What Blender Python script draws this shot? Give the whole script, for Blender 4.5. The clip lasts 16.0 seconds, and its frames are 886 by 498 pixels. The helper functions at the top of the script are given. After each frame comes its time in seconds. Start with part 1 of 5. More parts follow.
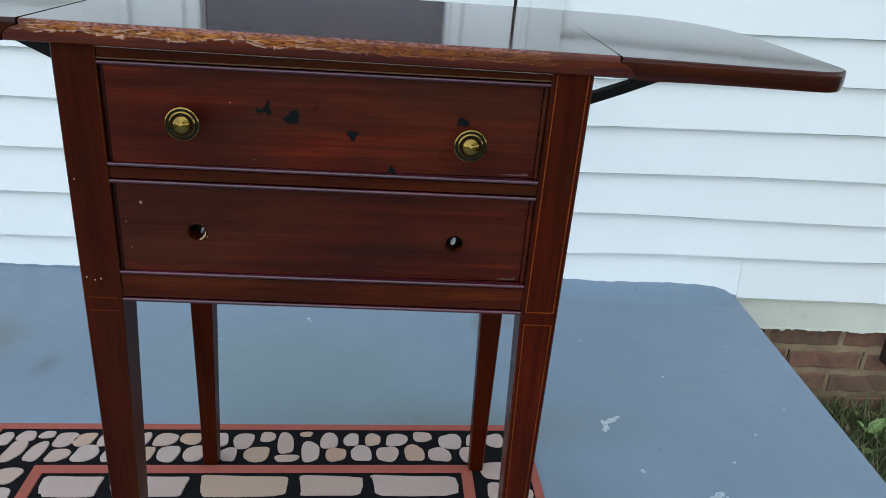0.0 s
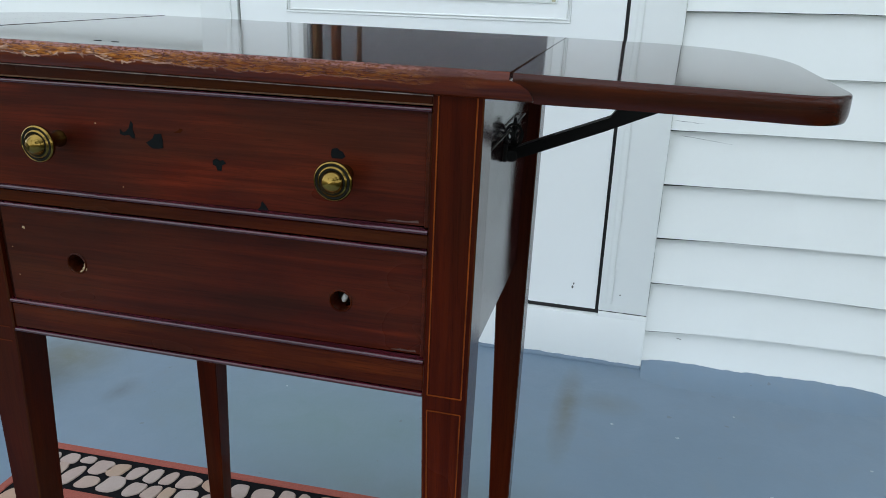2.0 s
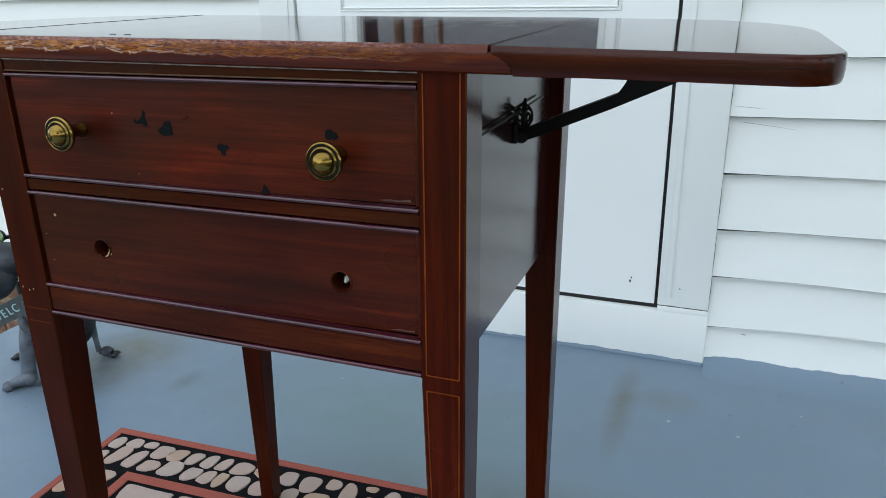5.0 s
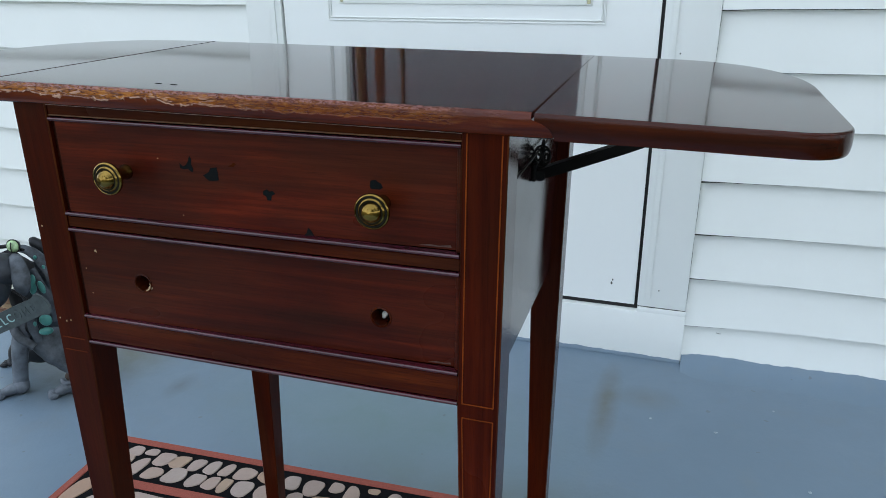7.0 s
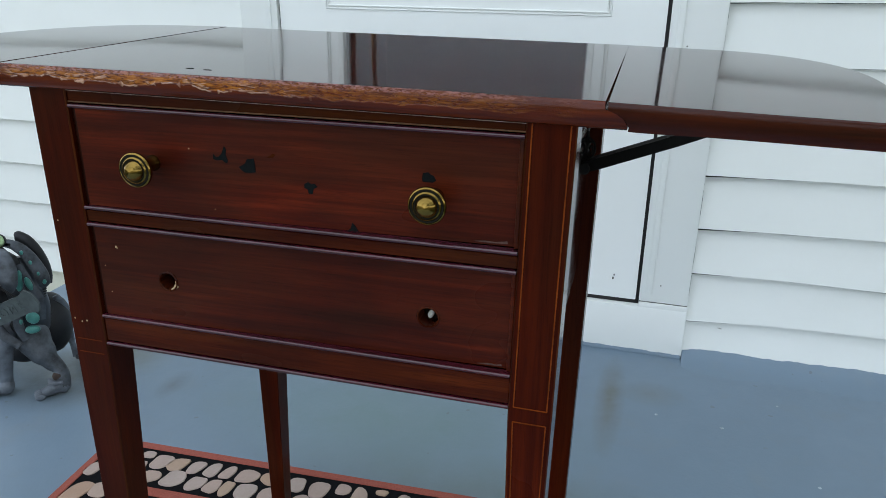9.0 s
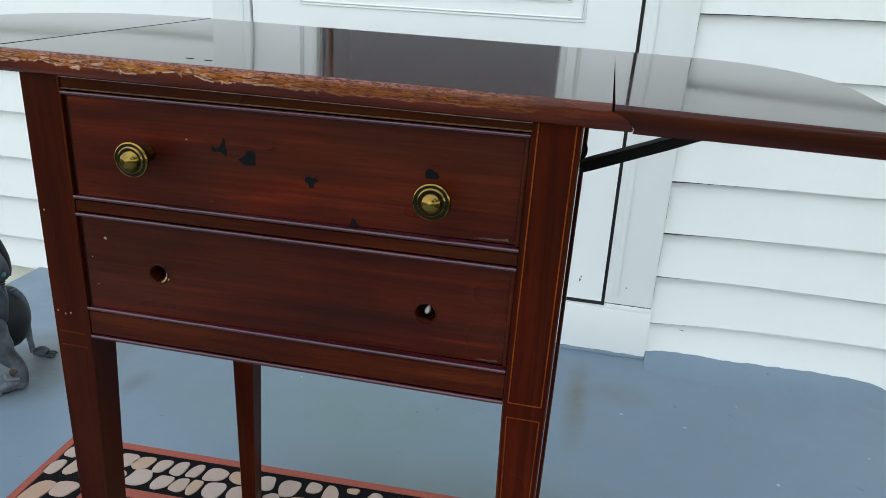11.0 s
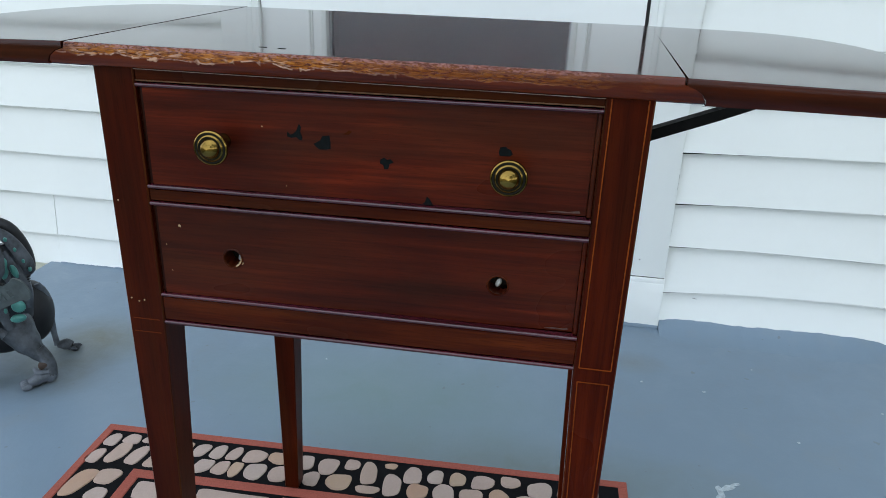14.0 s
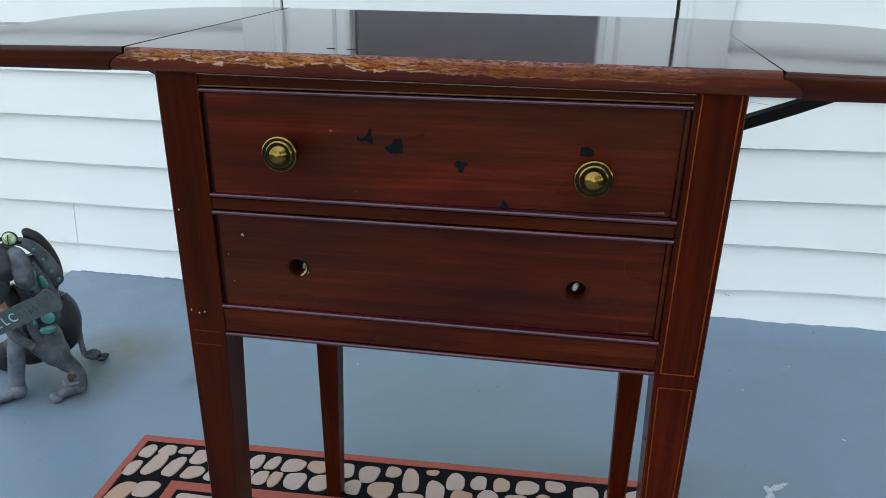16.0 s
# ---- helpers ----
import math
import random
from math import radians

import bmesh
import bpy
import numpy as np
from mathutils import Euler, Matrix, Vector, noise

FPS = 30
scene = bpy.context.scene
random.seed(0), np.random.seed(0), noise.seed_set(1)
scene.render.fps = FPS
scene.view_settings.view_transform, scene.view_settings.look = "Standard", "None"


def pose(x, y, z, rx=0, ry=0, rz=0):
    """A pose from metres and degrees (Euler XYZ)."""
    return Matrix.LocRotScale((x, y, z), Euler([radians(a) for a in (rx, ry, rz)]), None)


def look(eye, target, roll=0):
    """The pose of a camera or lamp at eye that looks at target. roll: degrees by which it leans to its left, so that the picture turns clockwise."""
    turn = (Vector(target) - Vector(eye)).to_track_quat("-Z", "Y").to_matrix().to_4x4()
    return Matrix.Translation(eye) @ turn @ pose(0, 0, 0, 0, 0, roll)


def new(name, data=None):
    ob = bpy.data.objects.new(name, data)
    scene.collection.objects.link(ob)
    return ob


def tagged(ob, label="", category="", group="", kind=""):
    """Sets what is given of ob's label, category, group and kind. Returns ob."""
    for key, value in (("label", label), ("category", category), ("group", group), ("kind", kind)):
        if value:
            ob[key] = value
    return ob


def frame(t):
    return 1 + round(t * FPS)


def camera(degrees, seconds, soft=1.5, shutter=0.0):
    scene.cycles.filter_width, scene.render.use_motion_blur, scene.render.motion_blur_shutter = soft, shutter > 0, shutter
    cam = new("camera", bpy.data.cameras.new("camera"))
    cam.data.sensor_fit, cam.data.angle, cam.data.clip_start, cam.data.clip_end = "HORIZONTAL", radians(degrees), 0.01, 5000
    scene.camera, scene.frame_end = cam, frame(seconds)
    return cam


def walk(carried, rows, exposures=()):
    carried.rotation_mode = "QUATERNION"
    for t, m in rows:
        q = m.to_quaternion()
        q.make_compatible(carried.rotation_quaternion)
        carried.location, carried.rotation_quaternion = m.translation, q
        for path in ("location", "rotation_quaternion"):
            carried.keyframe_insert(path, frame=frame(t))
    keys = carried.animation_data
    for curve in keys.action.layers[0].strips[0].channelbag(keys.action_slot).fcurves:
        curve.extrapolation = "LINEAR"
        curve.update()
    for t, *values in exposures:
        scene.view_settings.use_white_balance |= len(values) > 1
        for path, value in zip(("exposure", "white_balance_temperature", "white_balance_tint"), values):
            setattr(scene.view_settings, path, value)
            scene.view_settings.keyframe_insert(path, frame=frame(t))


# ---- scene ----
cam = camera(61.6, 16.0, soft=0.45)
EXPOSURES = [(0, 2.56, 7480, 15), (1.5, 2.42, 7750, 15), (3.5, 2.47, 7900, 15), (6, 2.49, 7850, 15), (7, 2.37, 7600, 15), (9, 2.35, 7900, 15), (11.3, 2.55, 8250, 15), (12.5, 2.54, 8050, 15), (16, 2.50, 7700, 15)]
PATH = [
    (0, (0.076, -0.645, 0.839), (0.165, 1.178, 0.022), 3.7),
    (0.5, (0.135, -0.605, 0.835), (0.214, 1.248, 0.086), 1.4),
    (1, (0.150, -0.558, 0.822), (0.282, 1.313, 0.126), 2.3),
    (1.5, (0.228, -0.527, 0.798), (0.039, 1.35, 0.134), 0.5),
    (2, (0.33, -0.496, 0.797), (-0.15, 1.32, 0.109), 1.6),
    (2.5, (0.378, -0.482, 0.791), (-0.235, 1.306, 0.137), 0.2),
    (3, (0.404, -0.47, 0.778), (-0.341, 1.294, 0.203), -1.5),
    (3.5, (0.405, -0.459, 0.773), (-0.376, 1.287, 0.189), -0.8),
    (3.7, (0.405, -0.462, 0.772), (-0.339, 1.294, 0.167), -0.4),
    (5.8, (0.382, -0.488, 0.808), (-0.273, 1.27, 0.116), -1.7),
    (6, (0.378, -0.492, 0.826), (-0.219, 1.3, 0.169), -1.6),
    (6.5, (0.364, -0.512, 0.84), (-0.24, 1.276, 0.178), -0.5),
    (7, (0.349, -0.524, 0.84), (-0.244, 1.242, 0.115), -0.5),
    (7.5, (0.329, -0.522, 0.837), (-0.279, 1.249, 0.133), -0.3),
    (8, (0.309, -0.526, 0.835), (-0.292, 1.237, 0.105), 0.1),
    (8.5, (0.289, -0.522, 0.841), (-0.282, 1.26, 0.136), 0.4),
    (9, (0.278, -0.516, 0.831), (-0.237, 1.269, 0.09), 0.4),
    (9.2, (0.268, -0.52, 0.831), (-0.215, 1.266, 0.07), 0.4),
    (11.3, (0.238, -0.534, 0.827), (-0.146, 1.287, 0.095), 2.9),
    (11.5, (0.232, -0.536, 0.823), (-0.13, 1.288, 0.088), 2.5),
    (12, (0.222, -0.54, 0.82), (-0.12, 1.287, 0.081), 2.8),
    (12.5, (0.213, -0.548, 0.823), (-0.149, 1.285, 0.109), 2.0),
    (13, (0.202, -0.557, 0.824), (-0.141, 1.275, 0.098), 2.8),
    (13.5, (0.19, -0.564, 0.827), (-0.151, 1.256, 0.072), 2.4),
    (14, (0.178, -0.571, 0.831), (-0.167, 1.238, 0.051), 1.2),
    (14.5, (0.164, -0.574, 0.83), (-0.195, 1.238, 0.064), 0.1),
    (15, (0.15, -0.577, 0.829), (-0.229, 1.232, 0.066), -0.3),
    (15.5, (0.138, -0.567, 0.829), (-0.214, 1.255, 0.084), -0.4),
    (16, (0.114, -0.562, 0.827), (-0.233, 1.245, 0.045), 0.0),
]
walk(cam, [(t, look(eye, target, roll)) for t, eye, target, roll in PATH], EXPOSURES)


# ---- world, sun, white balance ----
world = bpy.data.worlds.new("world")
scene.world = world
world.use_nodes = True
wn = world.node_tree
sky = wn.nodes.new("ShaderNodeTexSky")
sky.sky_type, sky.sun_disc = "NISHITA", False
sky.sun_elevation, sky.sun_rotation = radians(28), radians(-42.7)
sky.air_density, sky.dust_density = 1.0, 0.4
veil = wn.nodes.new("ShaderNodeMix")
veil.data_type = "RGBA"
veil.inputs[0].default_value, veil.inputs[7].default_value = 0.95, (1.85, 2.44, 3.22, 1)  # thin high cloud over the blue
wn.links.new(sky.outputs["Color"], veil.inputs[6])
wn.links.new(veil.outputs[2], wn.nodes["Background"].inputs["Color"])
wn.nodes["Background"].inputs["Strength"].default_value = 0.15
sun = new("sun", bpy.data.lights.new("sun", "SUN"))
sun.data.energy, sun.data.angle, sun.data.color = 2.0, radians(0.6), (1.0, 0.93, 0.83)
sun.matrix_world = look((-6.0, 6.5, 4.7), (0, 0, 0))


# ---- materials ----
def nodes_of(name):
    m = bpy.data.materials.new(name)
    m.use_nodes = True
    return m, m.node_tree.nodes, m.node_tree.links, m.node_tree.nodes["Principled BSDF"]


def coords(n, l, scale=(1, 1, 1), kind="Object"):
    c, mp = n.new("ShaderNodeTexCoord"), n.new("ShaderNodeMapping")
    mp.inputs["Scale"].default_value = scale
    l.new(c.outputs[kind], mp.inputs["Vector"])
    return mp.outputs["Vector"]


def noise_tex(n, l, vec, scale, detail=4.0, rough=0.55, distort=0.0):
    t = n.new("ShaderNodeTexNoise")
    t.inputs["Scale"].default_value, t.inputs["Detail"].default_value = scale, detail
    t.inputs["Roughness"].default_value, t.inputs["Distortion"].default_value = rough, distort
    l.new(vec, t.inputs["Vector"])
    return t.outputs["Fac"]


def ramp(n, l, fac, stops):
    r = n.new("ShaderNodeValToRGB")
    els = r.color_ramp.elements
    while len(els) < len(stops):
        els.new(0.5)
    for e, (p, c) in zip(els, stops):
        e.position, e.color = p, (*c, 1) if len(c) == 3 else c
    l.new(fac, r.inputs["Fac"])
    return r.outputs["Color"]


def grey(v):
    return (v, v, v)


def mixed(n, l, fac, a, b, mode="MIX"):
    m = n.new("ShaderNodeMix")
    m.data_type, m.blend_type = "RGBA", mode
    for k, v in ((0, fac), (6, a), (7, b)):
        if isinstance(v, (int, float)):
            m.inputs[k].default_value = v
        elif isinstance(v, tuple):
            m.inputs[k].default_value = (*v, 1)
        else:
            l.new(v, m.inputs[k])
    return m.outputs[2]


def maths(n, l, op, a, b=0.0):
    m = n.new("ShaderNodeMath")
    m.operation = op
    for k, v in enumerate((a, b)):
        if isinstance(v, (int, float)):
            m.inputs[k].default_value = v
        else:
            l.new(v, m.inputs[k])
    return m.outputs[0]


def bumped(n, l, p, height, strength=0.2, dist=0.002):
    b = n.new("ShaderNodeBump")
    b.inputs["Strength"].default_value, b.inputs["Distance"].default_value = strength, dist
    l.new(height, b.inputs["Height"])
    l.new(b.outputs["Normal"], p.inputs["Normal"])


def wood(name, dark, mid, light, axis="x", rough=(0.2, 0.4), grain=1.0, coat=0.0, shine=0.32, streak=1.0):
    m, n, l, p = nodes_of(name)
    s = {"x": (2.2, 38, 38), "z": (38, 38, 2.2), "y": (38, 2.2, 38)}[axis]
    v = coords(n, l, s)
    g = noise_tex(n, l, v, 2.6 * grain, 6, 0.6, 0.5)
    fine = noise_tex(n, l, v, 14 * grain, 4, 0.7)
    blot = noise_tex(n, l, coords(n, l, tuple(1.0 if k > 10 else 0.5 for k in s)), 8, 3, 0.6)
    col = ramp(n, l, g, [(0.52 - 0.22 / streak, dark), (0.52, mid), (0.52 + 0.2 / streak, light)])
    col = mixed(n, l, maths(n, l, "MULTIPLY", fine, 0.55), col, tuple(c * 0.45 for c in dark))
    col = mixed(n, l, ramp(n, l, blot, [(0.38, grey(0)), (0.68, grey(0.68))]), col, tuple(c * 0.45 for c in dark))
    # faded brown patches and fine dark pores along the grain
    fade = noise_tex(n, l, coords(n, l, tuple(4 if k > 10 else 1 for k in s)), 3.2, 5, 0.6, 0.8)
    col = mixed(n, l, ramp(n, l, fade, [(0.42, grey(0)), (0.66, grey(0.62))]), col, (mid[0] * 0.50, mid[1] * 1.15, mid[2] * 1.4))
    # long thin streaks of darker figure
    figure = noise_tex(n, l, coords(n, l, tuple(k * 1.6 if k > 10 else k * 0.45 for k in s)), 2.4, 3, 0.6, 0.25)
    col = mixed(n, l, ramp(n, l, figure, [(0.36, grey(0.0)), (0.46, grey(0.34)), (0.54, grey(0.06)), (0.62, grey(0.0)), (0.70, grey(0.26)), (0.76, grey(0.0))]), col, tuple(c * 0.55 for c in dark))
    pores = noise_tex(n, l, coords(n, l, tuple(k * 3 for k in s)), 9 * grain, 2, 0.5)
    col = mixed(n, l, ramp(n, l, pores, [(0.58, grey(0)), (0.66, grey(0.32 * streak))]), col, tuple(c * 0.3 for c in dark))
    l.new(col, p.inputs["Base Color"])
    l.new(ramp(n, l, blot, [(0.3, grey(rough[0])), (0.7, grey(rough[1]))]), p.inputs["Roughness"])
    p.inputs["Coat Weight"].default_value = coat
    p.inputs["Specular IOR Level"].default_value = shine
    p.inputs["Coat Roughness"].default_value = 0.06
    bumped(n, l, p, fine, 0.12, 0.0006)
    return m


def paint(name, base, spread=0.06, rough=0.5, bump=0.15, scale=6.0, dirt=0.0, dirt_col=(0.35, 0.33, 0.27)):
    m, n, l, p = nodes_of(name)
    v = coords(n, l)
    big, small = noise_tex(n, l, v, scale, 4), noise_tex(n, l, v, scale * 14, 5, 0.65)
    col = ramp(n, l, big, [(0.3, tuple(c * (1 - spread) for c in base)), (0.7, tuple(min(1, c * (1 + spread)) for c in base))])
    if dirt:
        d = noise_tex(n, l, v, scale * 3.1, 8, 0.7, 0.4)
        col = mixed(n, l, ramp(n, l, d, [(0.56, grey(0)), (0.8, grey(dirt))]), col, dirt_col)
    l.new(col, p.inputs["Base Color"])
    l.new(ramp(n, l, small, [(0.3, grey(rough - 0.07)), (0.7, grey(rough + 0.07))]), p.inputs["Roughness"])
    bumped(n, l, p, small, bump, 0.0015)
    return m


def plain(name, col, rough=0.5, metal=0.0, bump=0.1, scale=120.0, var=0.15):
    m, n, l, p = nodes_of(name)
    f = noise_tex(n, l, coords(n, l), scale, 4, 0.6)
    l.new(ramp(n, l, f, [(0.3, tuple(c * (1 - var) for c in col)), (0.7, tuple(min(1, c * (1 + var)) for c in col))]), p.inputs["Base Color"])
    p.inputs["Roughness"].default_value, p.inputs["Metallic"].default_value = rough, metal
    bumped(n, l, p, f, bump, 0.0008)
    return m


def random_tinted(name, stops, rough=0.9, bump=0.5, scale=300.0, soil=0.35, soil_col=(0.2, 0.16, 0.14)):
    m, n, l, p = nodes_of(name)
    o = n.new("ShaderNodeObjectInfo")
    v = coords(n, l)
    f, b = noise_tex(n, l, v, scale, 3, 0.7), noise_tex(n, l, v, 35, 3, 0.6)
    col = ramp(n, l, o.outputs["Random"], stops)
    col = mixed(n, l, maths(n, l, "MULTIPLY", b, 0.5), col, (0.42, 0.3, 0.24))
    col = mixed(n, l, maths(n, l, "MULTIPLY", f, soil), col, soil_col)
    l.new(col, p.inputs["Base Color"])
    p.inputs["Roughness"].default_value = rough
    bumped(n, l, p, f, bump, 0.001)
    return m


DARK, MID, LITE = (0.0280, 0.0034, 0.0014), (0.1200, 0.0124, 0.0040), (0.2380, 0.0280, 0.0078)
mahogany = wood("mahogany_drawer", DARK, MID, LITE, "x", (0.24, 0.42), grain=0.9, shine=0.13, streak=0.7)
mahogany_low = wood("mahogany_lower_drawer", (0.0240, 0.0034, 0.0014), (0.0980, 0.0114, 0.0031), (0.1760, 0.0222, 0.0057), "x", (0.24, 0.42), grain=0.8, shine=0.13, streak=0.7)
mahogany_rail = wood("mahogany_rail", (0.0345, 0.0041, 0.0011), (0.0828, 0.0115, 0.0023), (0.1437, 0.0259, 0.0046), "x", (0.16, 0.32), grain=0.8, shine=0.10, streak=0.9)
mahogany_leg = wood("mahogany_leg", (0.0330, 0.0034, 0.0010), (0.0780, 0.0082, 0.0018), (0.1220, 0.0152, 0.0030), "z", (0.24, 0.45), grain=0.8, shine=0.06, streak=0.8)
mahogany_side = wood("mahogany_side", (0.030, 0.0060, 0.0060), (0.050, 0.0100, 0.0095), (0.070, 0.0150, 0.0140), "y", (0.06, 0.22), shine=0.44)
mahogany_outer = wood("mahogany_leg_outer", (0.0381, 0.0040, 0.0011), (0.0896, 0.0096, 0.0021), (0.1366, 0.0174, 0.0034), "z", (0.10, 0.26), grain=0.8, shine=0.30, streak=0.8)
mahogany_arris = wood("rubbed_leg_arris", (0.034, 0.0040, 0.0010), (0.105, 0.0165, 0.0032), (0.230, 0.0560, 0.0110), "z", (0.24, 0.40), grain=0.6, shine=0.10, streak=1.3)
mahogany_shade = wood("mahogany_bead_shade", (0.014, 0.0026, 0.0012), (0.030, 0.0048, 0.0018), (0.050, 0.0080, 0.0028), "z", (0.2, 0.4), shine=0.12)
mahogany_bead = wood("mahogany_bead", (0.042, 0.004, 0.008), (0.080, 0.007, 0.014), (0.120, 0.012, 0.020), "x", (0.09, 0.22), shine=0.66)


def top_wood():
    m, n, l, p = nodes_of("mahogany_top")
    v = coords(n, l, (34, 2.4, 34))
    g, fine = noise_tex(n, l, v, 2.2, 6, 0.6, 0.6), noise_tex(n, l, v, 11, 4, 0.7)
    col = ramp(n, l, g, [(0.3, DARK), (0.52, MID), (0.74, LITE)])
    blot = noise_tex(n, l, coords(n, l), 9, 2, 0.5)
    l.new(mixed(n, l, 0.8, mixed(n, l, maths(n, l, "MULTIPLY", fine, 0.5), col, (0.010, 0.002, 0.0020)), (0.008, 0.0024, 0.0036)), p.inputs["Base Color"])
    smear = noise_tex(n, l, coords(n, l, (10, 1.2, 4)), 7, 4, 0.6)
    l.new(ramp(n, l, smear, [(0.35, grey(0.045)), (0.75, grey(0.095))]), p.inputs["Roughness"])
    p.inputs["Specular IOR Level"].default_value = 0.62
    bumped(n, l, p, maths(n, l, "ADD", maths(n, l, "MULTIPLY", blot, 0.6), maths(n, l, "MULTIPLY", fine, 0.04)), 0.008, 0.0012)
    return m


def edge_wood(name, stops, rough, shine, bump, reach=(3, 40, 60)):
    m, n, l, p = nodes_of(name)
    grain = noise_tex(n, l, coords(n, l, reach), 2.4, 6, 0.6, 0.4)
    fine = noise_tex(n, l, coords(n, l, (60, 60, 160)), 3.0, 4, 0.65, 0.6)
    col = mixed(n, l, maths(n, l, "MULTIPLY", fine, 0.4), ramp(n, l, grain, stops), tuple(c * 0.4 for c in stops[0][1]))
    l.new(col, p.inputs["Base Color"])
    p.inputs["Roughness"].default_value, p.inputs["Specular IOR Level"].default_value = rough, shine
    bumped(n, l, p, maths(n, l, "ADD", grain, fine), bump, 0.0012)
    return m


mahogany_top = top_wood()


def stepped(n, l, value, a, b):
    """0 at a, 1 at b, smooth between."""
    m = n.new("ShaderNodeMapRange")
    m.interpolation_type = "SMOOTHSTEP"
    flip = a > b
    m.inputs["From Min"].default_value, m.inputs["From Max"].default_value = min(a, b), max(a, b)
    m.inputs["To Min"].default_value, m.inputs["To Max"].default_value = (1, 0) if flip else (0, 1)
    l.new(value, m.inputs["Value"])
    return m.outputs["Result"]


def worn_edge():
    """Sound varnish below, ochre wood above a ragged line, lifted lips with painted highlights along that line."""
    m, n, l, p = nodes_of("worn_front_edge")
    c, xyz = n.new("ShaderNodeTexCoord"), n.new("ShaderNodeSeparateXYZ")
    l.new(c.outputs["Object"], xyz.inputs[0])
    x, z = xyz.outputs["X"], xyz.outputs["Z"]

    def add(a, b):
        return maths(n, l, "ADD", a, b)

    def mul(a, b):
        return maths(n, l, "MULTIPLY", a, b)

    def wander(scale, start, detail=3.0):
        t = n.new("ShaderNodeTexNoise")
        t.noise_dimensions = "1D"
        t.inputs["Scale"].default_value, t.inputs["Detail"].default_value = scale, detail
        l.new(add(x, start), t.inputs["W"])
        return add(t.outputs["Fac"], -0.5)
    grain = noise_tex(n, l, coords(n, l, (3, 40, 60)), 2.4, 6, 0.6, 0.4)
    streak = noise_tex(n, l, coords(n, l, (30, 60, 190)), 2.4, 6, 0.65, 0.4)
    fine = noise_tex(n, l, coords(n, l, (90, 90, 260)), 3.0, 4, 0.65, 0.6)
    flecks = noise_tex(n, l, coords(n, l, (110, 60, 300)), 2.2, 3, 0.6)
    # height on the edge, 0 at its foot and 1 at the arris
    t = mul(add(add(z, mul(x, 0.0085)), -0.7220), 1 / 0.0188)
    n1, n2 = wander(24, 3.1, 3.0), wander(110, 7.7, 2.0)
    left = stepped(n, l, x, 0.06, -0.05)
    reach = mul(stepped(n, l, x, -0.262, -0.215), stepped(n, l, add(x, mul(n1, 0.10)), 0.235, 0.12))
    h = add(add(0.40, mul(left, 0.12)), add(mul(n1, 0.46), mul(n2, 0.13)))
    d = maths(n, l, "SUBTRACT", t, h)
    bare = mul(mul(stepped(n, l, d, -0.01, 0.06), stepped(n, l, t, 1.0, 0.90)), reach)
    bare = mul(bare, stepped(n, l, flecks, 0.66, 0.54))
    # lifted flake rims: contours of a rippled field, highlights painted pale where the varnish curls, dark in the
    # cracks
    flake = noise_tex(n, l, coords(n, l, (26, 40, 190)), 1.6, 1.5, 0.5, 0.5)
    rim = stepped(n, l, maths(n, l, "ABSOLUTE", add(flake, -0.50)), 0.048, 0.018)
    rim = mul(rim, stepped(n, l, wander(48, 11.3, 2.0), -0.05, 0.05))
    crack = stepped(n, l, maths(n, l, "ABSOLUTE", add(flake, -0.565)), 0.022, 0.006)
    band = mul(stepped(n, l, d, -0.06, 0.0), stepped(n, l, d, 0.42, 0.16))
    wide = add(0.035, mul(maths(n, l, "MAXIMUM", add(wander(100, 1.3, 1.0), -0.04), 0.0), 0.55))
    near = maths(n, l, "SUBTRACT", wide, maths(n, l, "ABSOLUTE", add(d, 0.01)))
    edge = mul(stepped(n, l, near, -0.010, 0.022), stepped(n, l, wander(62, 5.5, 2.0), -0.03, 0.05))
    lip_glint = mul(mul(maths(n, l, "MAXIMUM", edge, mul(mul(rim, band), 0.8)), left), reach)
    # crazed varnish along the arris, its pink sky sheen put into the colour
    arris_sheen = mul(mul(stepped(n, l, add(t, mul(n2, 0.10)), 0.80, 0.88), stepped(n, l, fine, 0.44, 0.56)), reach)
    sound = ramp(n, l, grain, [(0.3, (0.046, 0.0054, 0.0012)), (0.55, (0.105, 0.0135, 0.0022)), (0.75, (0.165, 0.0280, 0.0040))])
    ochre = ramp(n, l, streak, [(0.34, (0.050, 0.008, 0.0014)), (0.45, (0.20, 0.046, 0.005)), (0.56, (0.38, 0.112, 0.013)), (0.68, (0.54, 0.200, 0.040))])
    # right of the wear, weaker ochre stands in for a golden sheen
    col = mixed(n, l, mul(bare, add(0.45, mul(left, 0.55))), sound, ochre)
    col = mixed(n, l, mul(fine, 0.14), col, (0.016, 0.004, 0.0012))
    col = mixed(n, l, mul(mul(crack, bare), 0.5), col, (0.018, 0.004, 0.0012))
    col = mixed(n, l, mul(arris_sheen, 0.65), col, (0.36, 0.155, 0.135))
    col = mixed(n, l, mul(lip_glint, add(fine, 0.22)), col, (0.60, 0.34, 0.22))
    l.new(col, p.inputs["Base Color"])
    p.inputs["Roughness"].default_value, p.inputs["Specular IOR Level"].default_value = 0.20, 0.30
    bumped(n, l, p, add(add(mul(maths(n, l, "MAXIMUM", lip_glint, mul(arris_sheen, 0.6)), 1.2), mul(mul(bare, add(crack, 1.0)), -0.5)), mul(add(streak, fine), 0.22)), 0.6, 0.0014)
    return m


